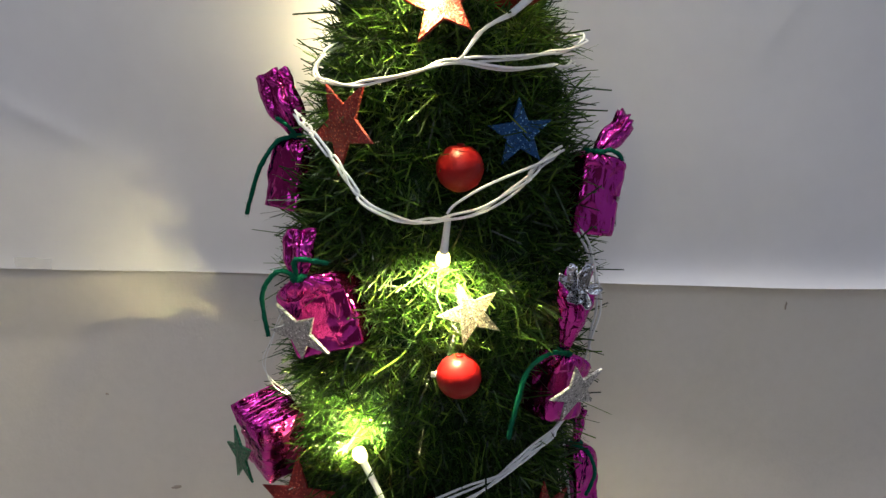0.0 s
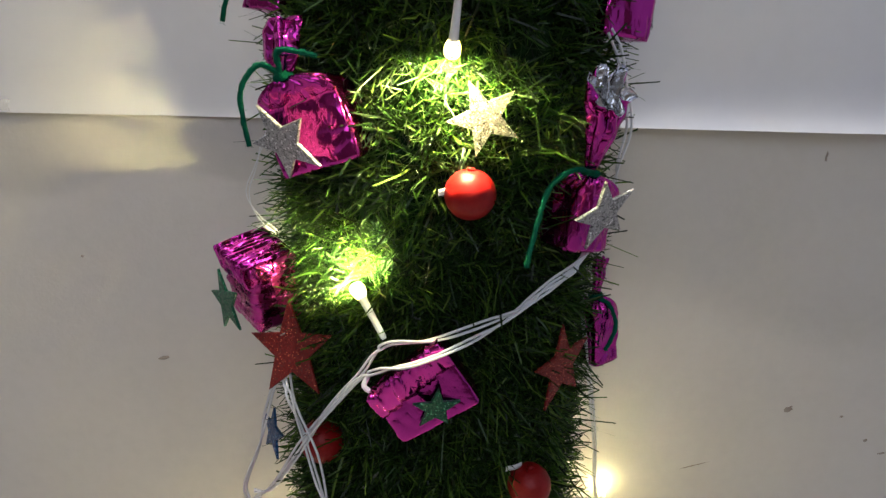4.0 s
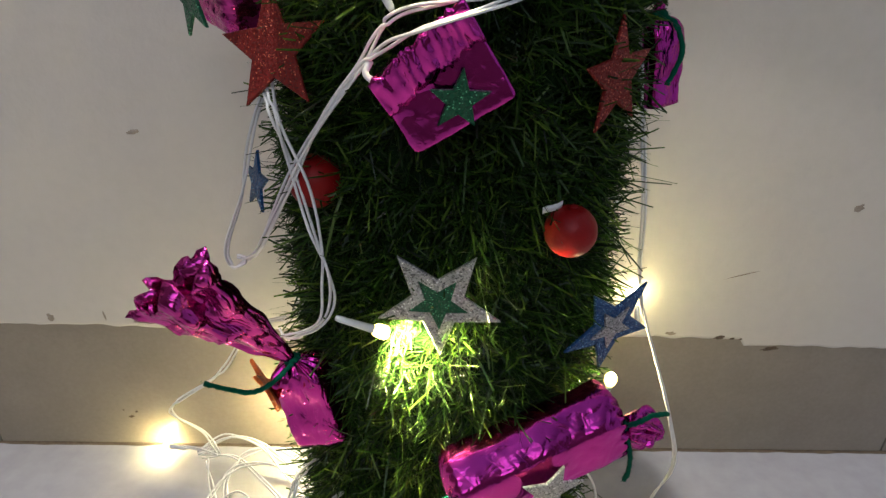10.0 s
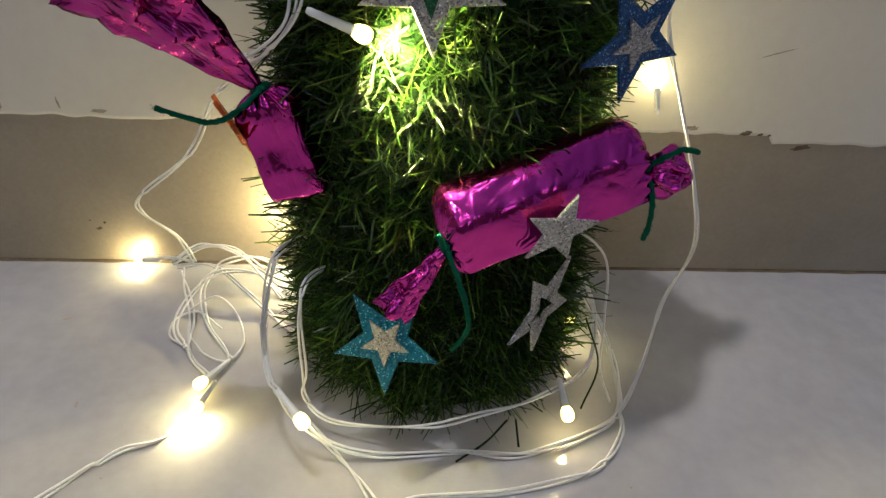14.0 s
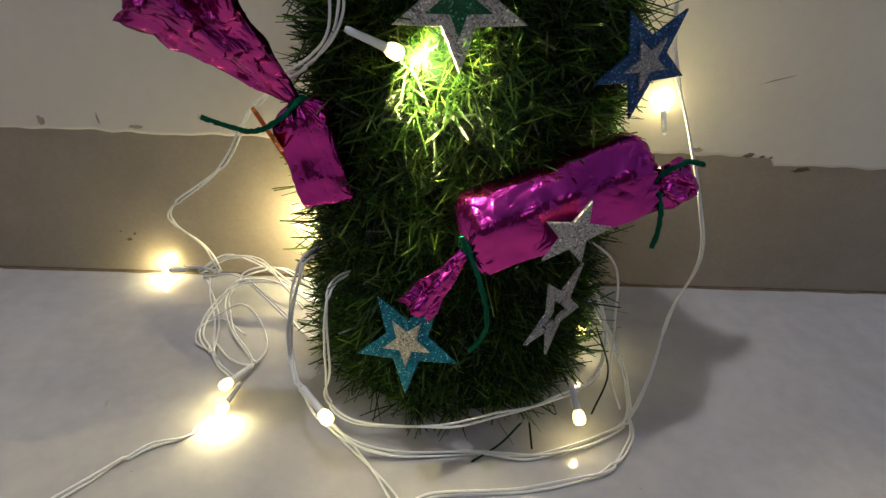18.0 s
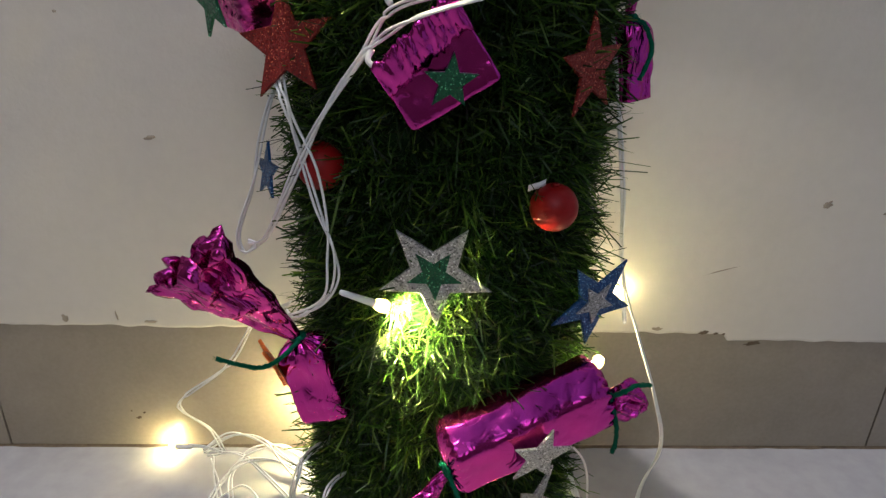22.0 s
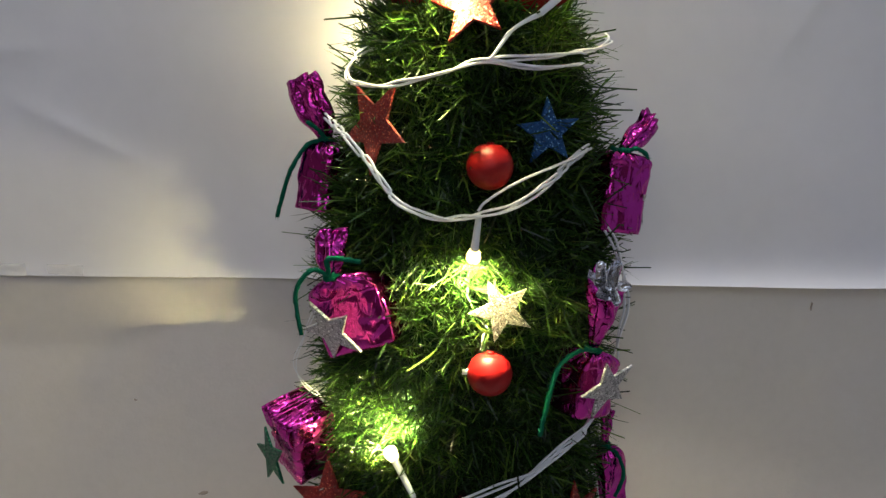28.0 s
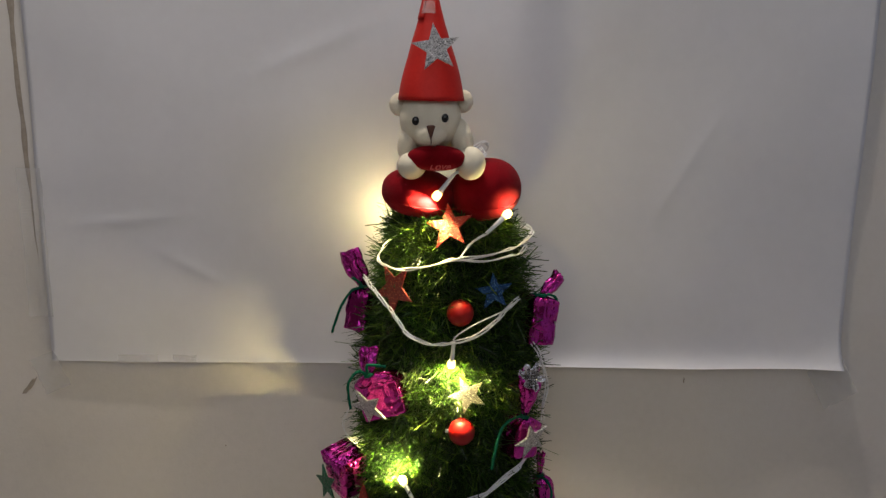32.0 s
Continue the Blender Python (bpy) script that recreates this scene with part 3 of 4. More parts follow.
# ---- stars ----
def star_mesh(centre, az, el, spin, radius, thick=0.0016, hole=0.0, ratio=0.42):
    side, up, n = frame_axes(az, el)
    c = Vector(centre)
    outer, inner = [], []
    for k in range(10):
        a = radians(spin + 36 * k)
        r = radius if k % 2 == 0 else radius * ratio
        outer.append((side * math.sin(a) + up * math.cos(a)) * r)
        inner.append((side * math.sin(a) + up * math.cos(a)) * r * hole)
    v, f = [], []
    layers = ((1.0, -thick / 2), (1.0, thick * 0.25), (0.965, thick / 2))
    for s, h in layers:
        v += [c + o * s + n * h for o in outer]
    for j in range(2):
        for k in range(10):
            k2 = (k + 1) % 10
            f.append((j * 10 + k, j * 10 + k2, (j + 1) * 10 + k2, (j + 1) * 10 + k))
    if hole:
        v += [c + o + n * thick / 2 for o in inner]
        v += [c + o - n * thick / 2 for o in inner]
        for k in range(10):
            k2 = (k + 1) % 10
            f += [(20 + k, 20 + k2, 30 + k2, 30 + k), (30 + k, 30 + k2, 40 + k2, 40 + k), (40 + k, 40 + k2, k2, k)]
    else:
        v += [c + n * (thick / 2), c - n * thick / 2]
        for k in range(10):
            k2 = (k + 1) % 10
            f += [(20 + k, 20 + k2, 30), (k2, k, 31)]
    return v, f


def star(label, material, centre, az, el, spin, radius, hole=0.0, inner=None, inner_label="", ratio=0.42, thick=0.0018):
    thing = place("glitter_star", centre, label, "star ornament", "glitter stars on the tree")
    obj("star_body", *star_mesh(centre, az, el, spin, radius, thick, hole, ratio), material, thing, smooth=False)
    if inner:
        n = frame_axes(az, el)[2]
        c = Vector(centre) + n * (0.0016 if not hole else -0.0002)
        obj("inner_star", *star_mesh(c, az, el, spin, radius * (0.47 if not hole else hole * 1.02), 0.0014, 0.0, ratio), inner, thing, inner_label, smooth=False)
    return thing


star("orange-red glitter star below the red cushion", G_ORANGE, (-0.0062, -0.0740, 0.7397), -22, 24, -13, 0.0258)
star("dark red glitter star among green blades", G_RED, (-0.0630, -0.0615, 0.6712), -44, 6, -37, 0.0298)
star("blue glitter star among green blades", G_BLUE, (0.0422, -0.0600, 0.6690), 14, -3, -6, 0.0213)
star("champagne glitter star beside a lit bulb", G_GOLD, (0.0158, -0.0765, 0.5615), -6, 4, -26, 0.0208)
star("silver glitter star on a foil sweet", G_SILVER, (-0.0894, -0.0725, 0.5455), -30, -22, -25, 0.0235)
star("silver glitter star on a foil sweet", G_SILVER, (0.0851, -0.0743, 0.5099), 32, -14, -19, 0.0225)
star("silver glitter star on the side of a foil sweet", G_SILVER, (0.1165, -0.012, 0.620), 84, 0, 8, 0.0180)
star("dark green glitter star on a foil box", G_GREEN, (-0.1435, -0.0240, 0.4310), -50, -2, -16, 0.0225)
star("red glitter star hanging under a foil box", G_RED, (-0.0970, -0.0500, 0.4100), -27, 14, -11, 0.0328)
star("green glitter star on a foil box", G_GREEN, (-0.0060, -0.0965, 0.3985), 12, -8, 3, 0.0148)
star("dark red glitter star among green blades", G_RED, (0.0755, -0.0525, 0.4015), 44, 1, -4, 0.0302)
star("large silver glitter star with a green centre", G_SILVER, (-0.0123, -0.0850, 0.2865), -6, -2, -39, 0.0352, 0.5, G_GREEN, "green glitter centre")
star("blue glitter star with a silver centre", G_BLUE, (0.0931, -0.0560, 0.2543), 27, -6, -35, 0.0343, 0.0, G_SILVER, "worn silver glitter centre")
star("blue glitter star seen beside white wires", G_BLUE, (-0.1195, -0.0226, 0.3290), -58, 8, -4, 0.0190)
star("silver glitter star on a foil gift", G_SILVER, (0.0562, -0.1090, 0.1730), 19, -8, 13, 0.0226)
star("teal glitter star with a silver centre", G_CYAN, (-0.0349, -0.0975, 0.0862), -14, 22, -41, 0.0340, 0.0, G_PALE, "champagne glitter centre")
star("silver outline star hanging under a foil gift", G_SILVER, (0.0585, -0.0870, 0.1057), 49, -3, 41, 0.0347, 0.42)
star("tangerine glitter star behind a foil sweet", G_TANGERINE, (-0.1168, -0.0560, 0.2030), -64, -26, 22, 0.0222, thick=0.0026)


# ---- red balls ----
def bauble(label, centre, r, tab_az, tab=0.62):
    c = Vector(centre)
    thing = place("red_ball", c, label, "bauble", "red balls on the tree")
    bm = bmesh.new()
    bmesh.ops.create_uvsphere(bm, u_segments=40, v_segments=28, radius=r)
    for v in bm.verts:
        d = v.co.normalized()
        top = max(0.0, d.z - 0.9) * 10
        v.co *= 1 + 0.008 * noise.noise(d * 3 + c * 40) - 0.06 * top
        v.co += c
    part("ball", bm, M_BALL, thing)
    cap, cf = tube_mesh([c + Vector((0, 0, r * 0.93)), c + Vector((0, 0, r * 1.02))], r * 0.16, 12)
    obj("cap", cap, cf, M_BALL, thing)
    if not tab:
        return thing
    side, up, n = frame_axes(tab_az)
    v, f = [], []
    p0 = c + up * r * 1.02 - side * r * 0.36 - n * r * 0.25 if tab > 0.5 else c + up * r * 0.12 - side * r * 0.96
    for i in range(7):
        t = i / 6
        q = p0 - (up * 0.42 + side * 1.15) * r * t * tab + n * 0.0008 * math.sin(t * 5)
        v += [q - up * r * 0.13, q + up * r * 0.13]
    for i in range(6):
        f.append((i * 2, i * 2 + 2, i * 2 + 3, i * 2 + 1))
    o = obj("hanging_tab", v, f, M_SOCKET, thing, "white plastic hanging tab")
    s = o.modifiers.new("thickness", "SOLIDIFY")
    s.thickness = 0.0006
    return thing


bauble("round red plastic ball half sunk in green blades", (0.0065, -0.0715, 0.6490), 0.0140, 0, 0.0)
bauble("glossy round red plastic ball near a lit bulb", (0.0100, -0.0765, 0.5205), 0.0142, 0, 0.22)
bauble("glossy round red plastic ball on green blades", (0.0570, -0.0715, 0.3245), 0.0142, 10)
bauble("round red plastic ball behind white wires", (-0.0805, -0.0470, 0.3400), 0.0148, -30, 0.25)


# ---- foil parcels ----
def loft(rings, n=48, cap_start=True, cap_end=True):
    """Rings of (centre, u, v, power, pleat, folds, seed) joined into a skin."""
    verts, faces = [], []
    for c, u, w, power, pleat, folds, seed in rings:
        for k in range(n):
            a = 2 * math.pi * k / n
            ca, sa = math.cos(a), math.sin(a)
            r = (abs(ca) ** power + abs(sa) ** power) ** (-1 / power)
            r *= 1 + pleat * math.sin(folds * a + 2.2 * noise.noise((ca * 2, sa * 2, seed))) + 0.5 * pleat * noise.noise((ca * 5, sa * 5, seed))
            p = c + u * (ca * r) + w * (sa * r)
            p += (u * ca + w * sa) * 0.05 * noise.noise(p * 70 + Vector((seed, 0, 0)))
            verts.append(p)
    m = len(rings)
    for j in range(m - 1):
        for k in range(n):
            k2 = (k + 1) % n
            faces.append((j * n + k, j * n + k2, (j + 1) * n + k2, (j + 1) * n + k))
    if cap_start:
        faces.append(tuple(range(n))[::-1])
    if cap_end:
        faces.append(tuple((m - 1) * n + k for k in range(n)))
    return verts, faces


def yarn(points, radius, parent, label="green fuzzy yarn tie", name="yarn_tie", per=9):
    path = spline(points, per)
    r0 = random.Random(int(abs(points[0][0]) * 1e5))
    path = [p + Vector((r0.uniform(-1, 1), r0.uniform(-1, 1), r0.uniform(-1, 1))) * radius * 0.18 for p in path]
    v, f = tube_mesh(path, radius, 8, [radius * (0.85 + 0.3 * r0.random()) for _ in path])
    for p in path:
        for _ in range(16):
            d = Vector((r0.gauss(0, 1), r0.gauss(0, 1), r0.gauss(0, 1))).normalized()
            s = d.orthogonal().normalized() * 0.00009
            e = d * radius * r0.uniform(1.4, 2.4)
            k = len(v)
            v += [p + d * radius * 0.5 - s, p + d * radius * 0.5 + s, p + e]
            f.append((k, k + 1, k + 2))
    return obj(name, v, f, M_YARN, parent, label)


def twist(thing, tie, end, width, depth, az, seed, inside=False, point=0.0, puff=False, roll=False):
    """The gathered end of a wrapper, from the tie out to a crumpled flared edge."""
    a, b = Vector(tie), Vector(end)
    ax = (b - a).normalized()
    n = frame_axes(az)[2]
    u = ax.cross(n).normalized()
    w = u.cross(ax).normalized()
    rings = []
    steps = 22 if point else 12
    for i in range(steps + 1):
        t = i / steps
        s = min(1.0, 0.12 + 2.4 * t) ** 0.9 * (1 - 0.12 * t) if roll else t ** 0.8 if not puff else max(0.05, math.sin(math.pi * min(1.0, 0.05 + 0.97 * t)) ** 0.7)
        c = a.lerp(b, t) + n * 0.002 * noise.noise((t * 3, seed, 1)) + u * 0.004 * noise.noise((t * 2.5, seed, 4)) * t
        rings.append((c, u * (0.0022 + (width / 2 - 0.0022) * s), w * (0.0022 + (depth / 2 - 0.0022) * s), 2.0, 0.10 + 0.22 * t, 5 + (seed % 3), seed))
    v, f = loft(rings, 54, False, False)
    # torn uneven rim
    if inside:
        for i in range(5 * 54):
            j = len(v) - 5 * 54 + i
            t = (i // 54 + 1) / 5
            v[j] += ax * 0.011 * t * max(-1.0, min(1.0, (b - v[j]).dot(n) / (depth * 0.5)))
    for k in range(54):
        if puff or roll:
            v[-54 + k] += ax * 0.06 * width * noise.noise((k * 0.16, seed, 2.0))
            continue
        v[-54 + k] += ax * 0.20 * width * noise.noise((k * 0.22, seed, 2.0))
        v[-108 + k] += ax * 0.09 * width * noise.noise((k * 0.22, seed, 2.0))
    for i, p in enumerate(v):
        t = (i // 54) / steps
        q = p + Vector((seed, 0, 0))
        if point:
            low = max(0.0, -math.cos(2 * math.pi * (i % 54) / 54))
            p = p + ax * point * (low ** 2 - 0.35) * t ** 3
            fold = 1 - abs(noise.noise(q * 48)) * 3.0
            p = p + w * (0.0040 * fold * (0.25 + t)) + u * 0.0045 * noise.noise(q * 42 + Vector((0, 0, 9))) * t
        v[i] = p + Vector((noise.noise(q * 110), noise.noise(q * 110 + Vector((5, 0, 0))), noise.noise(q * 110 + Vector((0, 5, 0))))) * (0.07 * width + 0.0012) * t
    o = obj("twisted_end", v, f, [M_SILVER, M_FOIL] if inside else [M_TAIL if point else M_FOIL, M_SILVER], thing, "crumpled gathered foil end")
    s = o.modifiers.new("thickness", "SOLIDIFY")
    s.thickness, s.offset = 0.0003, -1
    if inside:
        s.material_offset = 1
    return o


def closed_section(corners, n=96, soften=3):
    """An even ring of points along a polygon, with rounded corners."""
    pts = [Vector((a, b)) for a, b in corners]
    sides = [(p, q) for p, q in zip(pts, pts[1:] + pts[:1])]
    total = sum((q - p).length for p, q in sides)
    out = []
    for k in range(n):
        d = total * k / n
        for p, q in sides:
            if d <= (q - p).length:
                out.append(p.lerp(q, d / (q - p).length))
                break
            d -= (q - p).length
    while len(out) < n:
        out.append(pts[0])
    for _ in range(soften):
        out = [(out[k - 1] + out[k] * 2 + out[(k + 1) % n]) / 4 for k in range(n)]
    return out


def ridge(p, scale, seed):
    """Sharp-crested folds between flat facets."""
    return 1 - 2.2 * abs(noise.noise(p * scale + Vector((seed * 3.7, seed, 0))))


def parcel(label, base, shoulder, knot, az, corners, seed, el=0.0, name="foil_sweet", both=None, sag=1.5, wrap=None, folds=13, wider=1.0):
    """A foil-wrapped box, gathered in pleats to a knot at one end, or at both."""
    a, b, k = Vector(base), Vector(shoulder), Vector(knot)
    ax = (b - a).normalized()
    n = frame_axes(az, el)[2]
    u = ax.cross(n).normalized()
    w = u.cross(ax).normalized()
    thing = place(name, a.lerp(b, 0.5), label, "foil parcel", "pink foil parcels on the tree")
    ring = closed_section(corners, soften=8 if both is not None else 14)
    count = len(ring)
    size = max(p.length for p in ring)
    verts, faces = [], []

    def add(c, s, gather, rough):
        for i, q in enumerate(ring):
            ang = 2 * math.pi * i / count
            pleat = math.sin(folds * ang + 2.5 * noise.noise((math.cos(ang) * 1.5, math.sin(ang) * 1.5, seed))) * (0.7 + 0.6 * noise.noise((math.cos(ang) * 4, math.sin(ang) * 4, seed + 3)))
            p = c + (u * q.x + w * q.y) * s
            r = (u * q.x + w * q.y).normalized()
            p += r * 0.0018 * rough * ridge(p, 34, seed) + r * 0.0005 * rough * ridge(p, 105, seed + 2)
            p += ax * (0.16 * size * pleat * gather * (1 - gather) * 1.6) + r * (0.09 * size * pleat * gather ** 0.7 * s)
            verts.append(p)

    def end(c0, c1, reverse):
        steps = [i / 12 for i in range(13)]
        for q in (reversed(steps) if reverse else steps):
            if q == 0:
                continue
            add(c0.lerp(c1, q ** (0.6 * sag)), max(0.085, (1 - q * q) ** 0.62), q, 1 - q)

    if both is not None:
        end(a, Vector(both), True)
    else:
        for s in (0.02, 0.3, 0.6, 0.86, 0.96):
            add(a - ax * 0.0012 * (1 - s), s * wider, 0.0, 0.6)
    for i in range(19):
        t = i / 18
        add(a.lerp(b, t), (0.985 if i in (0, 18) else 1.0) * (1 + (wider - 1) * (1 - t)), 0.0, 1.0)
    end(b, k, False)
    rows = len(verts) // count
    for j in range(rows - 1):
        for i in range(count):
            i2 = (i + 1) % count
            faces.append((j * count + i, j * count + i2, (j + 1) * count + i2, (j + 1) * count + i))
    faces.append(tuple(range(count))[::-1])
    faces.append(tuple((rows - 1) * count + i for i in range(count)))
    obj("wrapped_body", verts, faces, wrap or M_PLEAT, thing)
    for q in ([k] if both is None else [k, Vector(both)]):
        ring_path = [q + (u * math.cos(i * math.pi / 4) + w * math.sin(i * math.pi / 4)) * 0.0034 for i in range(9)]
        yarn(ring_path, 0.0021, thing, name="yarn_knot", per=4)
    return thing


def rect(wide, deep):
    return [(wide / 2, deep / 2), (wide / 2, -deep / 2), (-wide / 2, -deep / 2), (-wide / 2, deep / 2)]


t = parcel("magenta foil sweet tied with green yarn", (-0.106, -0.002, 0.611), (-0.102, 0.0, 0.648), (-0.101, 0.0, 0.660), -28, rect(0.025, 0.022), 1, wider=1.2)
twist(t, (-0.101, 0.0, 0.660), (-0.118, 0.0, 0.701), 0.024, 0.013, -20, 1, roll=True)
for p in ([(-0.101, -0.003, 0.660), (-0.114, -0.006, 0.656), (-0.127, -0.006, 0.636), (-0.138, 0.0, 0.605)], [(-0.101, -0.003, 0.660), (-0.107, -0.008, 0.668), (-0.113, -0.010, 0.672)]):
    yarn(p, 0.0015, t)
t = parcel("magenta foil sweet tied with green yarn", (0.0945, -0.018, 0.602), (0.0995, -0.015, 0.646), (0.0995, -0.020, 0.656), 22, rect(0.033, 0.027), 2, sag=1.1)
twist(t, (0.0995, -0.020, 0.656), (0.122, -0.009, 0.677), 0.014, 0.010, 20, 2, roll=True)
for p in ([(0.101, -0.022, 0.656), (0.108, -0.024, 0.658), (0.115, -0.022, 0.654), (0.117, -0.020, 0.648)], [(0.099, -0.022, 0.656), (0.094, -0.024, 0.657), (0.089, -0.026, 0.660)]):
    yarn(p, 0.0015, t)
t = parcel("magenta foil sweet with a star and green yarn", (-0.0680, -0.052, 0.531), (-0.0800, -0.050, 0.566), (-0.0895, -0.066, 0.579), -14, rect(0.048, 0.028), 3, sag=2.2, folds=17)
twist(t, (-0.0895, -0.066, 0.579), (-0.090, -0.056, 0.606), 0.018, 0.011, -18, 3, roll=True)
for p in ([(-0.089, -0.070, 0.580), (-0.100, -0.074, 0.585), (-0.110, -0.074, 0.570), (-0.108, -0.072, 0.543)], [(-0.090, -0.070, 0.581), (-0.090, -0.074, 0.592), (-0.080, -0.074, 0.592), (-0.071, -0.072, 0.590)]):
    yarn(p, 0.0015, t)
t = parcel("magenta foil sweet with a flared silver-lined top", (0.0735, -0.046, 0.483), (0.0785, -0.044, 0.517), (0.0800, -0.056, 0.529), 36, rect(0.033, 0.031), 4, sag=2.0, folds=17)
twist(t, (0.080, -0.056, 0.529), (0.085, -0.062, 0.577), 0.027, 0.014, 25, 4, inside=True)
yarn([(0.080, -0.060, 0.530), (0.066, -0.072, 0.534), (0.053, -0.077, 0.525), (0.047, -0.080, 0.505), (0.043, -0.080, 0.480)], 0.0015, t)
t = parcel("narrow magenta foil sweet with green yarn", (0.1180, 0.010, 0.374), (0.1130, 0.010, 0.412), (0.1105, 0.008, 0.425), 30, rect(0.022, 0.020), 5, sag=1.2)
twist(t, (0.1105, 0.008, 0.425), (0.112, 0.008, 0.454), 0.011, 0.006, 40, 5)
yarn([(0.111, 0.004, 0.425), (0.119, 0.0, 0.421), (0.124, -0.004, 0.406), (0.118, -0.006, 0.388)], 0.0015, t)
t = parcel("magenta foil sweet with a long crumpled tail", (-0.0825, -0.052, 0.165), (-0.0955, -0.050, 0.208), (-0.1010, -0.053, 0.224), -8, rect(0.033, 0.028), 6, sag=1.2, folds=15)
twist(t, (-0.101, -0.053, 0.224), (-0.160, -0.076, 0.290), 0.048, 0.028, -10, 6, point=0.004)
yarn([(-0.100, -0.058, 0.224), (-0.112, -0.067, 0.215), (-0.124, -0.070, 0.211), (-0.136, -0.071, 0.214), (-0.150, -0.072, 0.219)], 0.0015, t)
t = parcel("large magenta foil cracker gift tied at both ends", (0.008, -0.1078, 0.1655), (0.098, -0.0760, 0.1900), (0.1060, -0.0730, 0.1920), 19.5,
           [(0.016, 0.010), (-0.014, 0.009), (-0.026, -0.008), (-0.022, -0.024), (0.012, -0.024)], 7, name="foil_gift", both=(-0.0015, -0.1110, 0.1630), sag=1.0, wrap=M_SMOOTH, folds=19)
twist(t, (0.106, -0.073, 0.192), (0.131, -0.072, 0.185), 0.026, 0.021, 8, 7, puff=True)
twist(t, (-0.0015, -0.111, 0.163), (-0.030, -0.124, 0.131), 0.019, 0.011, 8, 12)
for p in ([(0.106, -0.078, 0.196), (0.111, -0.082, 0.202), (0.121, -0.080, 0.206), (0.132, -0.074, 0.202)], [(0.106, -0.078, 0.193), (0.110, -0.083, 0.178), (0.113, -0.080, 0.160), (0.113, -0.076, 0.148)],
          [(-0.001, -0.115, 0.163), (0.006, -0.121, 0.146), (0.012, -0.116, 0.118), (0.010, -0.107, 0.098), (0.005, -0.097, 0.080)], [(-0.002, -0.115, 0.163), (-0.006, -0.116, 0.174)]):
    yarn(p, 0.0015, t)


def foil_box(label, centre, side, up, size, seed):
    side = Vector(side).normalized()
    n = side.cross(Vector(up)).normalized()
    up = n.cross(side)
    c = Vector(centre)
    thing = place("foil_box", c, label, "foil parcel", "pink foil parcels on the tree")
    bm = bmesh.new()
    bmesh.ops.create_cube(bm, size=1)
    bmesh.ops.bevel(bm, geom=list(bm.edges), offset=0.06 if seed == 1 else 0.13, segments=3, affect="EDGES", profile=0.5)
    bmesh.ops.subdivide_edges(bm, edges=[e for e in bm.edges if e.calc_length() > 0.3], cuts=14, use_grid_fill=True)
    for v in bm.verts:
        x, y, z = v.co
        crease = 0.0
        if z > 0.3:
            crease = 0.0030 * noise.noise((x * 9 + seed, 3, y * 3)) + 0.0003 * math.sin(x * 55 + 3 * noise.noise((y * 4, x * 3, seed)))
        lift = 1 + 0.45 * x if seed == 1 and z > 0 else 1.0
        p = c + side * (x * size[0]) + up * (z * size[1] * lift) + n * (y * size[2])
        p += (side * x + up * z + n * y) * (0.0012 * noise.noise(p * 80) + 0.0006 * noise.noise(p * 230)) + up * crease
        if seed == 2:
            p += (side * x + n * y) * (0.0030 * noise.noise((x * 2, y * 2, z * 9)) + 0.0018 * noise.noise((x * 4, y * 4, z * 21)))
        v.co = p
    part("wrapped_body", bm, M_SMOOTH if seed == 1 else M_CRINKLE, thing)
    # folded flap over the top edge
    v, f = [], []
    nu, nv = 60, 14
    for j in range(nv + 1):
        for i in range(nu + 1):
            x = -0.5 + i / nu
            t = j / nv
            lift = size[1] * 0.225 * x if seed == 1 else 0.0
            if t < 0.5:
                p = c + side * (x * size[0]) + up * (size[1] * 0.5 + 0.0012) + n * (size[2] * (-0.4 + 1.8 * t))
            else:
                p = c + side * (x * size[0]) + up * (size[1] * (0.5 - (t - 0.5) * 0.5) + 0.0012) + n * (size[2] * 0.5 + 0.0012)
            p = p + up * lift
            fold = 0.0011 * math.sin(x * 62 + 7 * noise.noise((x * 5, t * 1.2, seed))) + 0.0026 * noise.noise((x * 9, t * 3, seed)) + 0.0010 * noise.noise((x * 30, t * 8, seed))
            swell = (0.006 if seed == 1 else 0.002) * math.sin(math.pi * t)
            v.append(p + (up + n) * (0.7 * fold + swell) - up * (0.004 * t + 0.0018 * t * noise.noise((x * 8, 1, seed))))
    for j in range(nv):
        for i in range(nu):
            a = j * (nu + 1) + i
            f.append((a, a + 1, a + nu + 2, a + nu + 1))
    o = obj("folded_flap", v, f, M_PLEAT, thing, "crinkled foil fold")
    s = o.modifiers.new("thickness", "SOLIDIFY")
    s.thickness = 0.0004
    return thing


foil_box("magenta foil-wrapped box with a green star", (-0.0125, -0.0815, 0.4010), (0.045, 0.001, 0.029), (-0.029, 0.004, 0.045), (0.053, 0.038, 0.023), 1)
foil_box("magenta foil-wrapped box catching bulb light", (-0.1205, -0.0120, 0.4405), (0.0300, -0.0330, -0.008), (-0.014, 0.003, 0.053), (0.038, 0.053, 0.036), 2)


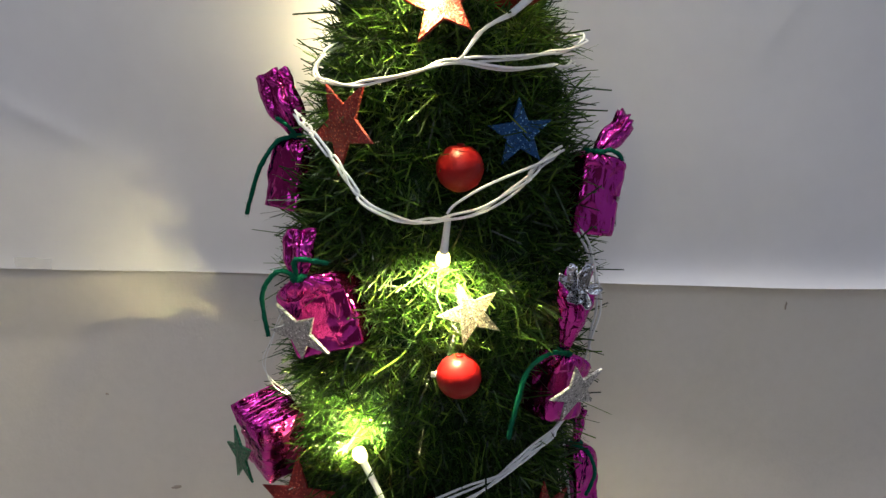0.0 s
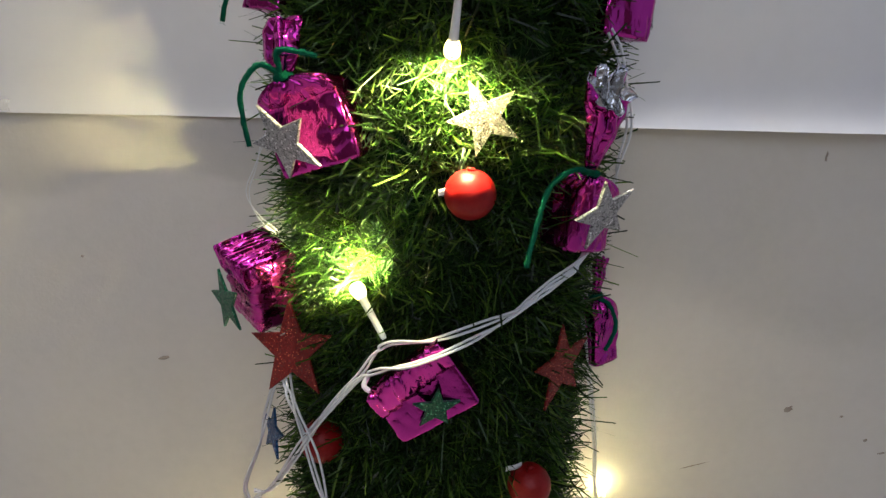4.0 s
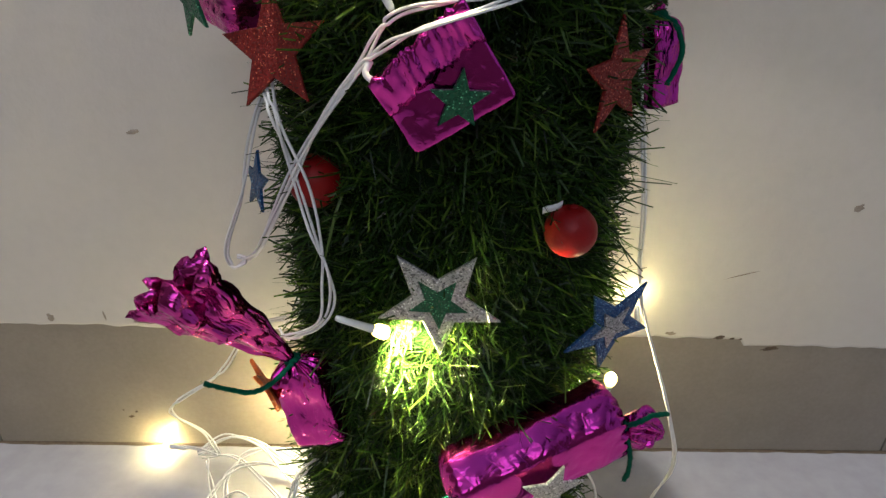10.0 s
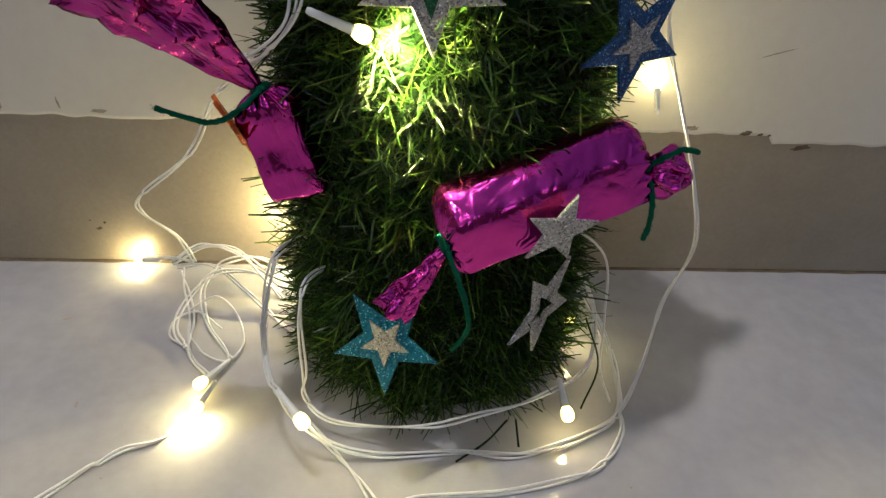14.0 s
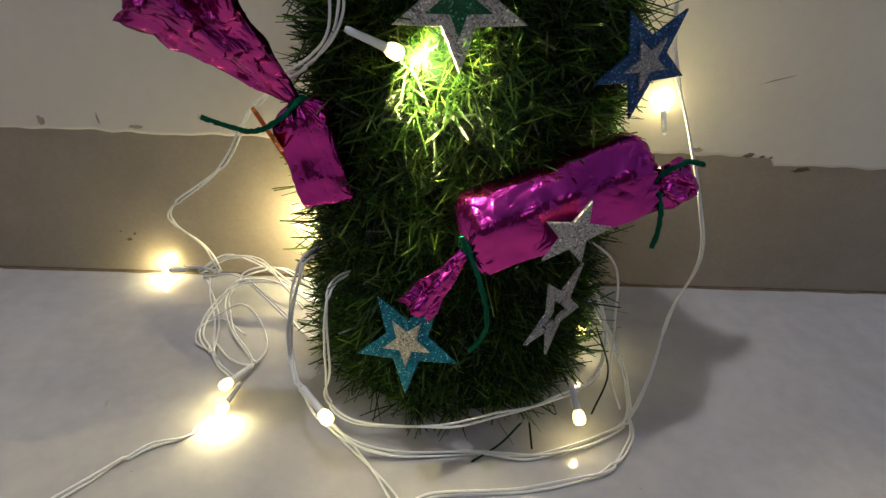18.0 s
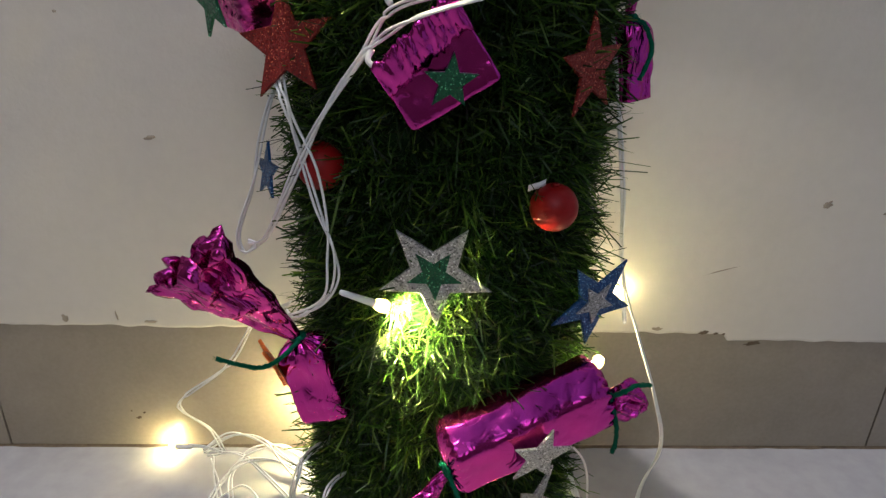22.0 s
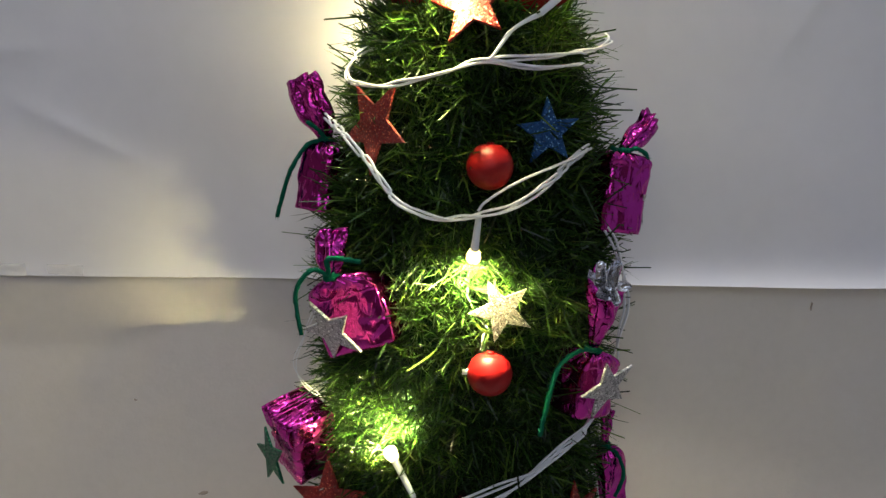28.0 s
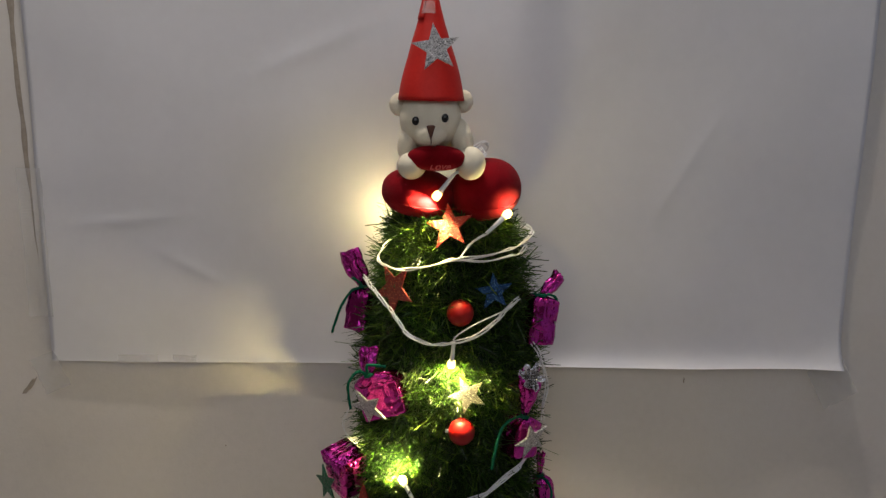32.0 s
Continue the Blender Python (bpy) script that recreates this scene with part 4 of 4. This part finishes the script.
# ---- cushion, bear and hat on the top ----
def blob(bm, centre, radii, power=2.0, rot=None, mat_index=0, seg=32):
    """A rounded lump added to a bmesh."""
    made = bmesh.ops.create_uvsphere(bm, u_segments=seg, v_segments=seg * 3 // 4, radius=1)
    for v in made["verts"]:
        d = v.co.normalized()
        r = (abs(d.x) ** power + abs(d.y) ** power + abs(d.z) ** power) ** (-1 / power)
        p = Vector((d.x * r * radii[0], d.y * r * radii[1], d.z * r * radii[2]))
        if rot is not None:
            p = rot @ p
        v.co = p + Vector(centre)
    for face in {fc for v in made["verts"] for fc in v.link_faces}:
        face.material_index = mat_index


def heart_cushion():
    thing = place("heart_cushion", (0, -0.03, 0.745), "plump red velvet heart cushion on the tree top", "cushion")
    bm = bmesh.new()
    blob(bm, (-0.038, -0.030, 0.770), (0.040, 0.046, 0.026), 2.2, Matrix.Rotation(radians(8), 3, "Y"))
    part("cushion_lobe", bm, M_VELVET, thing)
    bm = bmesh.new()
    blob(bm, (0.032, -0.028, 0.774), (0.039, 0.046, 0.033), 2.2, Matrix.Rotation(radians(-14), 3, "Y"))
    part("cushion_lobe", bm, M_VELVET, thing)
    path = spline([(-0.075, -0.05, 0.766), (-0.05, -0.074, 0.760), (-0.02, -0.076, 0.757), (0.0, -0.072, 0.757), (0.025, -0.074, 0.757), (0.055, -0.066, 0.760), (0.068, -0.045, 0.768)], 8)
    obj("seam", *tube_mesh(path, 0.0006, 6), M_VELVET, thing, "stitched red seam")


heart_cushion()


def teddy_bear():
    bm = bmesh.new()
    blob(bm, (-0.020, -0.036, 0.822), (0.026, 0.022, 0.026))                          # trunk
    blob(bm, (-0.0265, -0.066, 0.846), (0.0305, 0.028, 0.030), 2.1)                     # head
    blob(bm, (-0.0265, -0.085, 0.830), (0.0160, 0.0130, 0.0118), 2.0)                   # snout
    blob(bm, (-0.0575, -0.058, 0.860), (0.0105, 0.006, 0.0115))                       # ears
    blob(bm, (0.0055, -0.058, 0.864), (0.0105, 0.006, 0.0115))
    blob(bm, (-0.0475, -0.068, 0.824), (0.0105, 0.013, 0.019), 2.0, Matrix.Rotation(radians(18), 3, "Y"))      # arms
    blob(bm, (0.0045, -0.066, 0.827), (0.0115, 0.014, 0.021), 2.0, Matrix.Rotation(radians(-14), 3, "Y"))
    blob(bm, (-0.0445, -0.078, 0.800), (0.0135, 0.018, 0.0135), 2.0, Matrix.Rotation(radians(-20), 3, "Z"))    # feet
    blob(bm, (0.0135, -0.076, 0.803), (0.0145, 0.018, 0.0165), 2.0, Matrix.Rotation(radians(20), 3, "Z"))
    blob(bm, (-0.0405, -0.0915, 0.843), (0.0036, 0.0022, 0.0042), 2, None, 1, 16)     # eyes
    blob(bm, (-0.0125, -0.0915, 0.846), (0.0036, 0.0022, 0.0042), 2, None, 1, 16)
    for q in range(14):                                                               # pointed nose
        blob(bm, (-0.0258, -0.0988 + 0.0001 * q, 0.8375 - 0.0008 * q), (0.0042 - 0.00026 * q, 0.0018, 0.0016), 2.2, None, 2, 12)
    blob(bm, (-0.0255, -0.0990, 0.8240), (0.0005, 0.0012, 0.0050), 2, None, 2, 10)    # stitched mouth
    blob(bm, (-0.0215, -0.0985, 0.8195), (0.0040, 0.0012, 0.0005), 2, Matrix.Rotation(radians(-25), 3, "Y"), 2, 10)
    return tagged(part("teddy_bear", bm, [M_PLUSH, M_EYE, M_NOSE]), "small cream plush teddy bear sitting on a red cushion", "teddy bear")


teddy_bear()


def small_heart():
    thing = place("small_heart", (-0.020, -0.084, 0.806), "small red velvet heart held by the bear", "cushion")
    bm = bmesh.new()
    blob(bm, (-0.0205, -0.086, 0.8080), (0.0285, 0.0125, 0.0125), 2.2)
    part("heart_body", bm, M_VELVET, thing)
    cu = bpy.data.curves.new("lettering", "FONT")
    cu.shear = 0.35
    cu.body, cu.size, cu.extrude, cu.align_x, cu.align_y = "Love", 0.0105, 0.0002, "CENTER", "CENTER"
    cu.materials.append(M_PINK)
    ob = new("lettering", cu)
    ob.parent = thing
    ob.matrix_parent_inverse = Matrix.Translation(-thing.location)
    ob.matrix_basis = Matrix.Translation((-0.017, -0.0975, 0.8000)) @ pose(0, 0, 0, 58, 0, 0)
    ob["label"] = "pink printed lettering"


small_heart()


def party_hat():
    thing = place("party_hat", (-0.026, -0.063, 0.862), "red card cone hat on the bear's head", "hat")
    n, m = 64, 30
    apex, base = Vector((-0.0275, -0.056, 0.986)), Vector((-0.0255, -0.064, 0.867))
    v, f = [], []
    for j in range(m + 1):
        t = j / m
        c = base.lerp(apex, t)
        for k in range(n):
            a = 2 * math.pi * k / n
            r = 0.0318 * (1 - t) ** 1.0 * (1 + 0.10 * math.sin(math.pi * min(1, t * 1.6)) * (1 - t)) + 0.0012
            r *= 1 + 0.025 * noise.noise((math.cos(a) * 1.4, math.sin(a) * 1.4, t * 5))
            dip = -0.0055 * (1 - t) * (0.5 - 0.5 * math.sin(a))
            v.append(c + Vector((math.cos(a) * r, math.sin(a) * r, dip)))
    for j in range(m):
        for k in range(n):
            k2 = (k + 1) % n
            f.append((j * n + k, j * n + k2, (j + 1) * n + k2, (j + 1) * n + k))
    o = obj("cone", v, f, M_HAT, thing)
    s = o.modifiers.new("thickness", "SOLIDIFY")
    s.thickness = 0.0006
    # overlap seam and a bit of clear tape near the tip
    v, f = [], []
    for j in range(13):
        t = 0.62 + 0.30 * j / 12
        c = base.lerp(apex, t)
        r = 0.0318 * (1 - t) + 0.0026
        for a in (radians(205), radians(222), radians(238)):
            v.append(c + Vector((math.cos(a) * r, math.sin(a) * r, 0)))
    for j in range(12):
        for k in range(2):
            a = j * 3 + k
            f.append((a, a + 1, a + 4, a + 3))
    o = obj("overlap", v, f, M_HAT, thing, "overlapping red card seam")
    s = o.modifiers.new("thickness", "SOLIDIFY")
    s.thickness = 0.0008
    v, f = [], []
    for j in range(7):
        t = 0.66 + 0.10 * j / 6
        c = base.lerp(apex, t)
        r = 0.0318 * (1 - t) + 0.0030
        for k in range(7):
            a = radians(228 + 10 * k)
            v.append(c + Vector((math.cos(a) * r, math.sin(a) * r, 0.0008 * noise.noise((j, k, 1.5)))))
    for j in range(6):
        for k in range(6):
            a = j * 7 + k
            f.append((a, a + 1, a + 8, a + 7))
    obj("tape_patch", v, f, M_TAPE, thing, "clear tape patch")


party_hat()
star("silver glitter star on the red cone hat", G_SILVER, (-0.0217, -0.0985, 0.9095), 2, 8, -8, 0.0232)


# ---- string lights ----
string_lights = place("string_lights", (0.0, -0.08, 0.0), "white-wired warm LED string lights wound round the tree", "string lights")


def wire(points, strands=2, spread=0.0013, radius=0.00084, seed=1, twist_turns=30.0):
    path = spline(points, 9)
    for s in range(strands):
        q = []
        for i, p in enumerate(path):
            d = (path[min(i + 1, len(path) - 1)] - path[max(i - 1, 0)]).normalized()
            a = d.orthogonal().normalized()
            b = d.cross(a)
            ph = i * 0.16 * twist_turns / 30 + 2 * math.pi * s / strands + 2 * noise.noise((i * 0.07, s, seed))
            w = spread * 1.2 * (0.8 + 0.7 * noise.noise((i * 0.09, seed, s * 3.1))) if strands > 1 else 0.0
            q.append(p + (a * math.cos(ph) + b * math.sin(ph)) * w)
        obj("wire", *tube_mesh(q, radius, 7), M_WIRE, string_lights)


def bulb(base, tip, watts=1.0, proud=0.0, wide=360, lean=None):
    """A white socket with a warm glowing LED at its end. Lamp aim, cone and shift are set by hand to steer its spill.
    """
    a, b = Vector(base), Vector(tip)
    d = (b - a).normalized()
    e = b - d * 0.006
    path = [a, a + d * 0.002, a.lerp(e, 0.5), e - d * 0.001, e]
    socket = obj("socket", *tube_mesh(path, 0.0026, 14, [0.0014, 0.0019, 0.0021, 0.0025, 0.0026]), M_SOCKET, string_lights, "white bulb socket")
    # Tip shaped oversize, standing in for the bloom round the LED.
    path = [e, e + d * 0.002, e + d * 0.005, e + d * 0.0075, e + d * 0.0092, e + d * 0.0099]
    obj("led", *tube_mesh(path, 0.003, 14, [0.0027, 0.0039, 0.0044, 0.0042, 0.0030, 0.0004]), M_LED, socket, "glowing warm white LED")
    lamp = bpy.data.lights.new("led_light", "SPOT" if wide < 180 else "POINT")
    if wide < 180:
        lamp.spot_size, lamp.spot_blend = radians(wide), 0.5
    lamp.energy, lamp.color, lamp.shadow_soft_size = BULB_WATTS * watts, (1.0, 0.85, 0.41), 0.0032
    lo = new("led_light", lamp)
    # Added lamp sits off the tip by proud and can point away from its axis.
    at = e + d * 0.0105 - Vector((0, proud, 0))
    lo.matrix_world = look(at, at + (Vector(lean) if lean else d))


# loop below the star
wire([(-0.062, -0.010, 0.722), (-0.074, -0.040, 0.714), (-0.080, -0.048, 0.703), (-0.076, -0.054, 0.697), (-0.060, -0.069, 0.695), (-0.045, -0.077, 0.696), (-0.019, -0.084, 0.703), (0.003, -0.086, 0.708), (0.033, -0.078, 0.705), (0.066, -0.055, 0.709), (0.080, -0.02, 0.712)], 2, 0.0013, seed=2)
wire([(0.003, -0.086, 0.708), (0.029, -0.080, 0.711), (0.061, -0.060, 0.716), (0.086, -0.020, 0.726), (0.084, -0.006, 0.731), (0.074, 0.012, 0.730)], 2, 0.0016, seed=3)
wire([(0.003, -0.087, 0.708), (0.009, -0.087, 0.717), (0.017, -0.086, 0.726), (0.030, -0.081, 0.733)], 2, 0.0007, seed=4)
bulb((0.030, -0.081, 0.733), (0.053, -0.071, 0.753), watts=3.0)
# lamp in front of the cushion
wire([(0.026, -0.040, 0.818), (0.030, -0.05, 0.812), (0.024, -0.058, 0.806), (0.014, -0.068, 0.796), (0.002, -0.080, 0.795), (-0.003, -0.083, 0.792)], 2, 0.0012, seed=5)
wire([(0.018, -0.05, 0.818), (0.028, -0.045, 0.824), (0.034, -0.038, 0.820), (0.030, -0.034, 0.812), (0.02, -0.03, 0.806)], 2, 0.0014, seed=6)
bulb((-0.002, -0.081, 0.793), (-0.020, -0.081, 0.770), watts=36.0, wide=172)
# lamp behind the top left of the tree
bulb((-0.040, 0.040, 0.715), (-0.060, 0.052, 0.728), watts=5.0)
wire([(-0.040, 0.040, 0.715), (-0.058, 0.02, 0.716), (-0.074, -0.01, 0.714)], 2, 0.0012, seed=7)
# second swag
wire([(-0.098, -0.020, 0.676), (-0.090, -0.046, 0.672), (-0.083, -0.054, 0.667), (-0.066, -0.070, 0.651), (-0.051, -0.079, 0.632), (-0.033, -0.085, 0.622), (-0.017, -0.088, 0.620), (-0.001, -0.089, 0.623), (0.019, -0.086, 0.627), (0.042, -0.080, 0.642), (0.055, -0.070, 0.654), (0.070, -0.05, 0.660)], 3, 0.0017, seed=8)
wire([(-0.001, -0.089, 0.625), (0.004, -0.089, 0.631), (0.022, -0.087, 0.642), (0.050, -0.078, 0.653), (0.066, -0.06, 0.658)], 1, seed=9)
bulb((0.000, -0.0845, 0.622), (-0.002, -0.0750, 0.594), watts=50.0, proud=0.004, wide=170)
# third swag, over the foil box
wire([(0.095, -0.040, 0.490), (0.076, -0.060, 0.475), (0.058, -0.070, 0.466), (0.041, -0.077, 0.453), (0.018, -0.081, 0.444), (-0.012, -0.090, 0.438), (-0.037, -0.081, 0.430), (-0.050, -0.078, 0.411), (-0.068, -0.072, 0.387), (-0.093, -0.056, 0.344), (-0.116, -0.036, 0.297), (-0.128, -0.028, 0.281), (-0.138, -0.028, 0.274), (-0.141, -0.026, 0.288), (-0.128, -0.024, 0.326), (-0.117, -0.020, 0.368), (-0.108, -0.010, 0.392)], 2, 0.0014, seed=10)
wire([(0.095, -0.040, 0.486), (0.073, -0.064, 0.471), (0.051, -0.075, 0.459), (0.031, -0.082, 0.446), (0.007, -0.094, 0.438), (-0.020, -0.102, 0.430), (-0.037, -0.092, 0.421), (-0.053, -0.080, 0.406), (-0.075, -0.071, 0.374), (-0.102, -0.050, 0.323), (-0.124, -0.030, 0.284), (-0.135, -0.028, 0.282)], 2, 0.0012, seed=11)
bulb((-0.0365, -0.0780, 0.4330), (-0.0530, -0.0650, 0.4590), watts=76.0, proud=0.009, wide=116, lean=(-0.03, 0.95, 0.10))
obj("cable_tie", *tube_mesh(spline([(-0.046, -0.084, 0.412), (-0.048, -0.087, 0.407), (-0.043, -0.088, 0.403)], 5), 0.0016, 8), M_SOCKET, string_lights, "white wire connector")
wire([(-0.106, -0.040, 0.395), (-0.098, -0.059, 0.381), (-0.091, -0.058, 0.352), (-0.081, -0.067, 0.320), (-0.071, -0.074, 0.296), (-0.072, -0.074, 0.274), (-0.082, -0.067, 0.257), (-0.102, -0.050, 0.237), (-0.110, -0.04, 0.236)], 2, 0.0013, seed=12)
wire([(-0.100, -0.046, 0.395), (-0.095, -0.056, 0.374), (-0.080, -0.069, 0.345), (-0.075, -0.072, 0.312), (-0.076, -0.073, 0.289), (-0.078, -0.073, 0.268), (-0.089, -0.064, 0.253), (-0.109, -0.048, 0.237)], 1, seed=13)
bulb((-0.0690, -0.0760, 0.2700), (-0.0430, -0.0715, 0.2580), watts=54.0, proud=0.006, wide=172)
wire([(-0.100, -0.030, 0.560), (-0.111, -0.030, 0.537), (-0.117, -0.030, 0.522), (-0.122, -0.032, 0.506), (-0.115, -0.030, 0.490), (-0.108, -0.02, 0.478)], 2, 0.0012, 0.00032, seed=40)
# right side drop
wire([(0.088, -0.036, 0.606), (0.097, -0.030, 0.593), (0.104, -0.030, 0.572), (0.108, -0.030, 0.551), (0.105, -0.028, 0.528), (0.108, -0.012, 0.505)], 2, 0.0018, seed=14)
wire([(0.098, 0.004, 0.450), (0.102, 0.004, 0.410), (0.110, 0.0, 0.366), (0.118, -0.006, 0.313), (0.124, -0.004, 0.268), (0.130, -0.01, 0.235), (0.141, -0.018, 0.205), (0.159, -0.026, 0.155), (0.170, -0.026, 0.108), (0.168, -0.008, 0.045), (0.149, -0.044, 0.014), (0.127, -0.076, 0.004)], 2, 0.0010, seed=15)
bulb((0.160, 0.066, 0.168), (0.164, 0.091, 0.182), watts=0.85)
bulb((0.1135, -0.013, 0.161), (0.1145, -0.0155, 0.1825), watts=6.0)
# left drop, tangle and floor lamps
wire([(-0.112, -0.02, 0.232), (-0.140, 0.02, 0.200), (-0.156, 0.036, 0.184), (-0.182, 0.040, 0.140), (-0.226, 0.044, 0.103), (-0.232, 0.05, 0.083), (-0.214, 0.060, 0.055), (-0.205, 0.060, 0.030)], 2, 0.0014, seed=16)
bulb((-0.240, 0.074, 0.022), (-0.264, 0.087, 0.012), watts=1.8)
wire([(-0.205, 0.060, 0.030), (-0.225, 0.066, 0.030), (-0.240, 0.071, 0.026)], 2, 0.0010, seed=17)
wire([(-0.225, 0.064, 0.026), (-0.200, 0.078, 0.035), (-0.170, 0.074, 0.028), (-0.145, 0.062, 0.018), (-0.120, 0.050, 0.010)], 2, 0.0018, seed=18)
wire([(-0.222, 0.064, 0.022), (-0.190, 0.058, 0.028), (-0.160, 0.040, 0.018), (-0.135, 0.02, 0.006), (-0.115, 0.005, 0.004)], 2, 0.0016, seed=19)
wire([(-0.216, 0.060, 0.022), (-0.205, 0.035, 0.018), (-0.196, 0.010, 0.010), (-0.190, -0.020, 0.004), (-0.168, -0.046, 0.006)], 2, 0.0018, seed=20)
wire([(-0.120, 0.058, 0.016), (-0.150, 0.066, 0.030), (-0.178, 0.058, 0.032), (-0.192, 0.036, 0.022), (-0.182, 0.006, 0.012), (-0.164, -0.018, 0.006), (-0.156, -0.030, 0.005)], 2, 0.0017, seed=21)
wire([(-0.200, 0.018, 0.012), (-0.178, 0.024, 0.022), (-0.160, 0.012, 0.014), (-0.150, -0.012, 0.006), (-0.158, -0.03, 0.004), (-0.176, -0.024, 0.004), (-0.192, -0.006, 0.004)], 1, seed=22)
wire([(-0.198, -0.012, 0.003), (-0.210, -0.002, 0.003), (-0.212, 0.018, 0.003), (-0.196, 0.026, 0.004), (-0.172, 0.006, 0.004)], 1, seed=23)
wire([(-0.118, 0.040, 0.012), (-0.150, 0.050, 0.026), (-0.182, 0.044, 0.030), (-0.200, 0.026, 0.020), (-0.206, 0.0, 0.008), (-0.186, -0.024, 0.004)], 2, 0.0016, seed=31)
wire([(-0.226, 0.066, 0.024), (-0.196, 0.070, 0.040), (-0.168, 0.062, 0.040), (-0.146, 0.046, 0.026), (-0.128, 0.034, 0.012)], 2, 0.0014, seed=32)
bulb((-0.156, -0.032, 0.006), (-0.170, -0.058, 0.008), watts=0.25)
bulb((-0.160, -0.054, 0.007), (-0.165, -0.083, 0.009), watts=3.2)
wire([(-0.166, -0.080, 0.004), (-0.183, -0.101, 0.003), (-0.207, -0.114, 0.003), (-0.231, -0.138, 0.003), (-0.262, -0.172, 0.003), (-0.33, -0.24, 0.003)], 2, 0.0016, seed=24)
# lamps hidden behind the column
bulb((-0.088, 0.040, 0.060), (-0.112, 0.070, 0.060), watts=13.0)
bulb((0.076, -0.004, 0.022), (0.101, -0.006, 0.028), watts=0.9)
# loops round the foot
wire([(-0.070, 0.0, 0.110), (-0.104, -0.034, 0.110), (-0.112, -0.046, 0.096), (-0.117, -0.060, 0.066), (-0.106, -0.098, 0.050), (-0.076, -0.114, 0.020), (-0.043, -0.115, 0.005), (0.008, -0.111, 0.003), (0.051, -0.113, 0.003), (0.099, -0.097, 0.004), (0.127, -0.074, 0.005), (0.128, -0.03, 0.018), (0.106, -0.01, 0.055), (0.07, 0.01, 0.08)], 3, 0.0018, seed=25)
wire([(-0.055, -0.03, 0.100), (-0.082, -0.062, 0.108), (-0.088, -0.080, 0.093), (-0.088, -0.084, 0.050), (-0.090, -0.082, 0.020), (-0.068, -0.096, 0.013), (-0.015, -0.109, 0.024), (0.025, -0.107, 0.034), (0.063, -0.092, 0.034), (0.104, -0.052, 0.02), (0.112, -0.030, 0.045), (0.100, -0.01, 0.075), (0.07, 0.0, 0.09)], 2, 0.0013, seed=26)
wire([(-0.088, -0.090, 0.004), (-0.055, -0.127, 0.003), (-0.036, -0.155, 0.003), (-0.034, -0.160, 0.003), (-0.016, -0.146, 0.003), (0.045, -0.140, 0.003), (0.097, -0.125, 0.003), (0.122, -0.097, 0.003), (0.127, -0.074, 0.004)], 2, 0.0017, seed=27)
wire([(0.07, -0.03, 0.135), (0.102, -0.048, 0.118), (0.110, -0.052, 0.07), (0.112, -0.06, 0.03), (0.121, -0.07, 0.006)], 1, seed=28)
bulb((-0.100, -0.108, 0.056), (-0.083, -0.124, 0.045), watts=0.7)
bulb((0.080, -0.074, 0.034), (0.084, -0.096, 0.021), watts=0.4)
bulb((-0.034, -0.162, 0.003), (-0.036, -0.190, 0.003), watts=0.0)


# ---- bare bits of stem at the tree's foot ----
def wire_stem():
    thing = place("garland_wire", (0.03, -0.10, 0.0), "dark bare garland wire ends at the tree's foot", "wire")
    for p in ([(0.045, -0.092, 0.012), (0.030, -0.104, 0.004), (0.010, -0.118, 0.002)], [(0.105, -0.030, 0.05), (0.112, -0.055, 0.028), (0.098, -0.078, 0.008)], [(0.050, -0.095, 0.016), (0.052, -0.106, 0.002)]):
        obj("wire_end", *tube_mesh(spline(p, 6), 0.0007, 6), M_CORE, thing)


wire_stem()
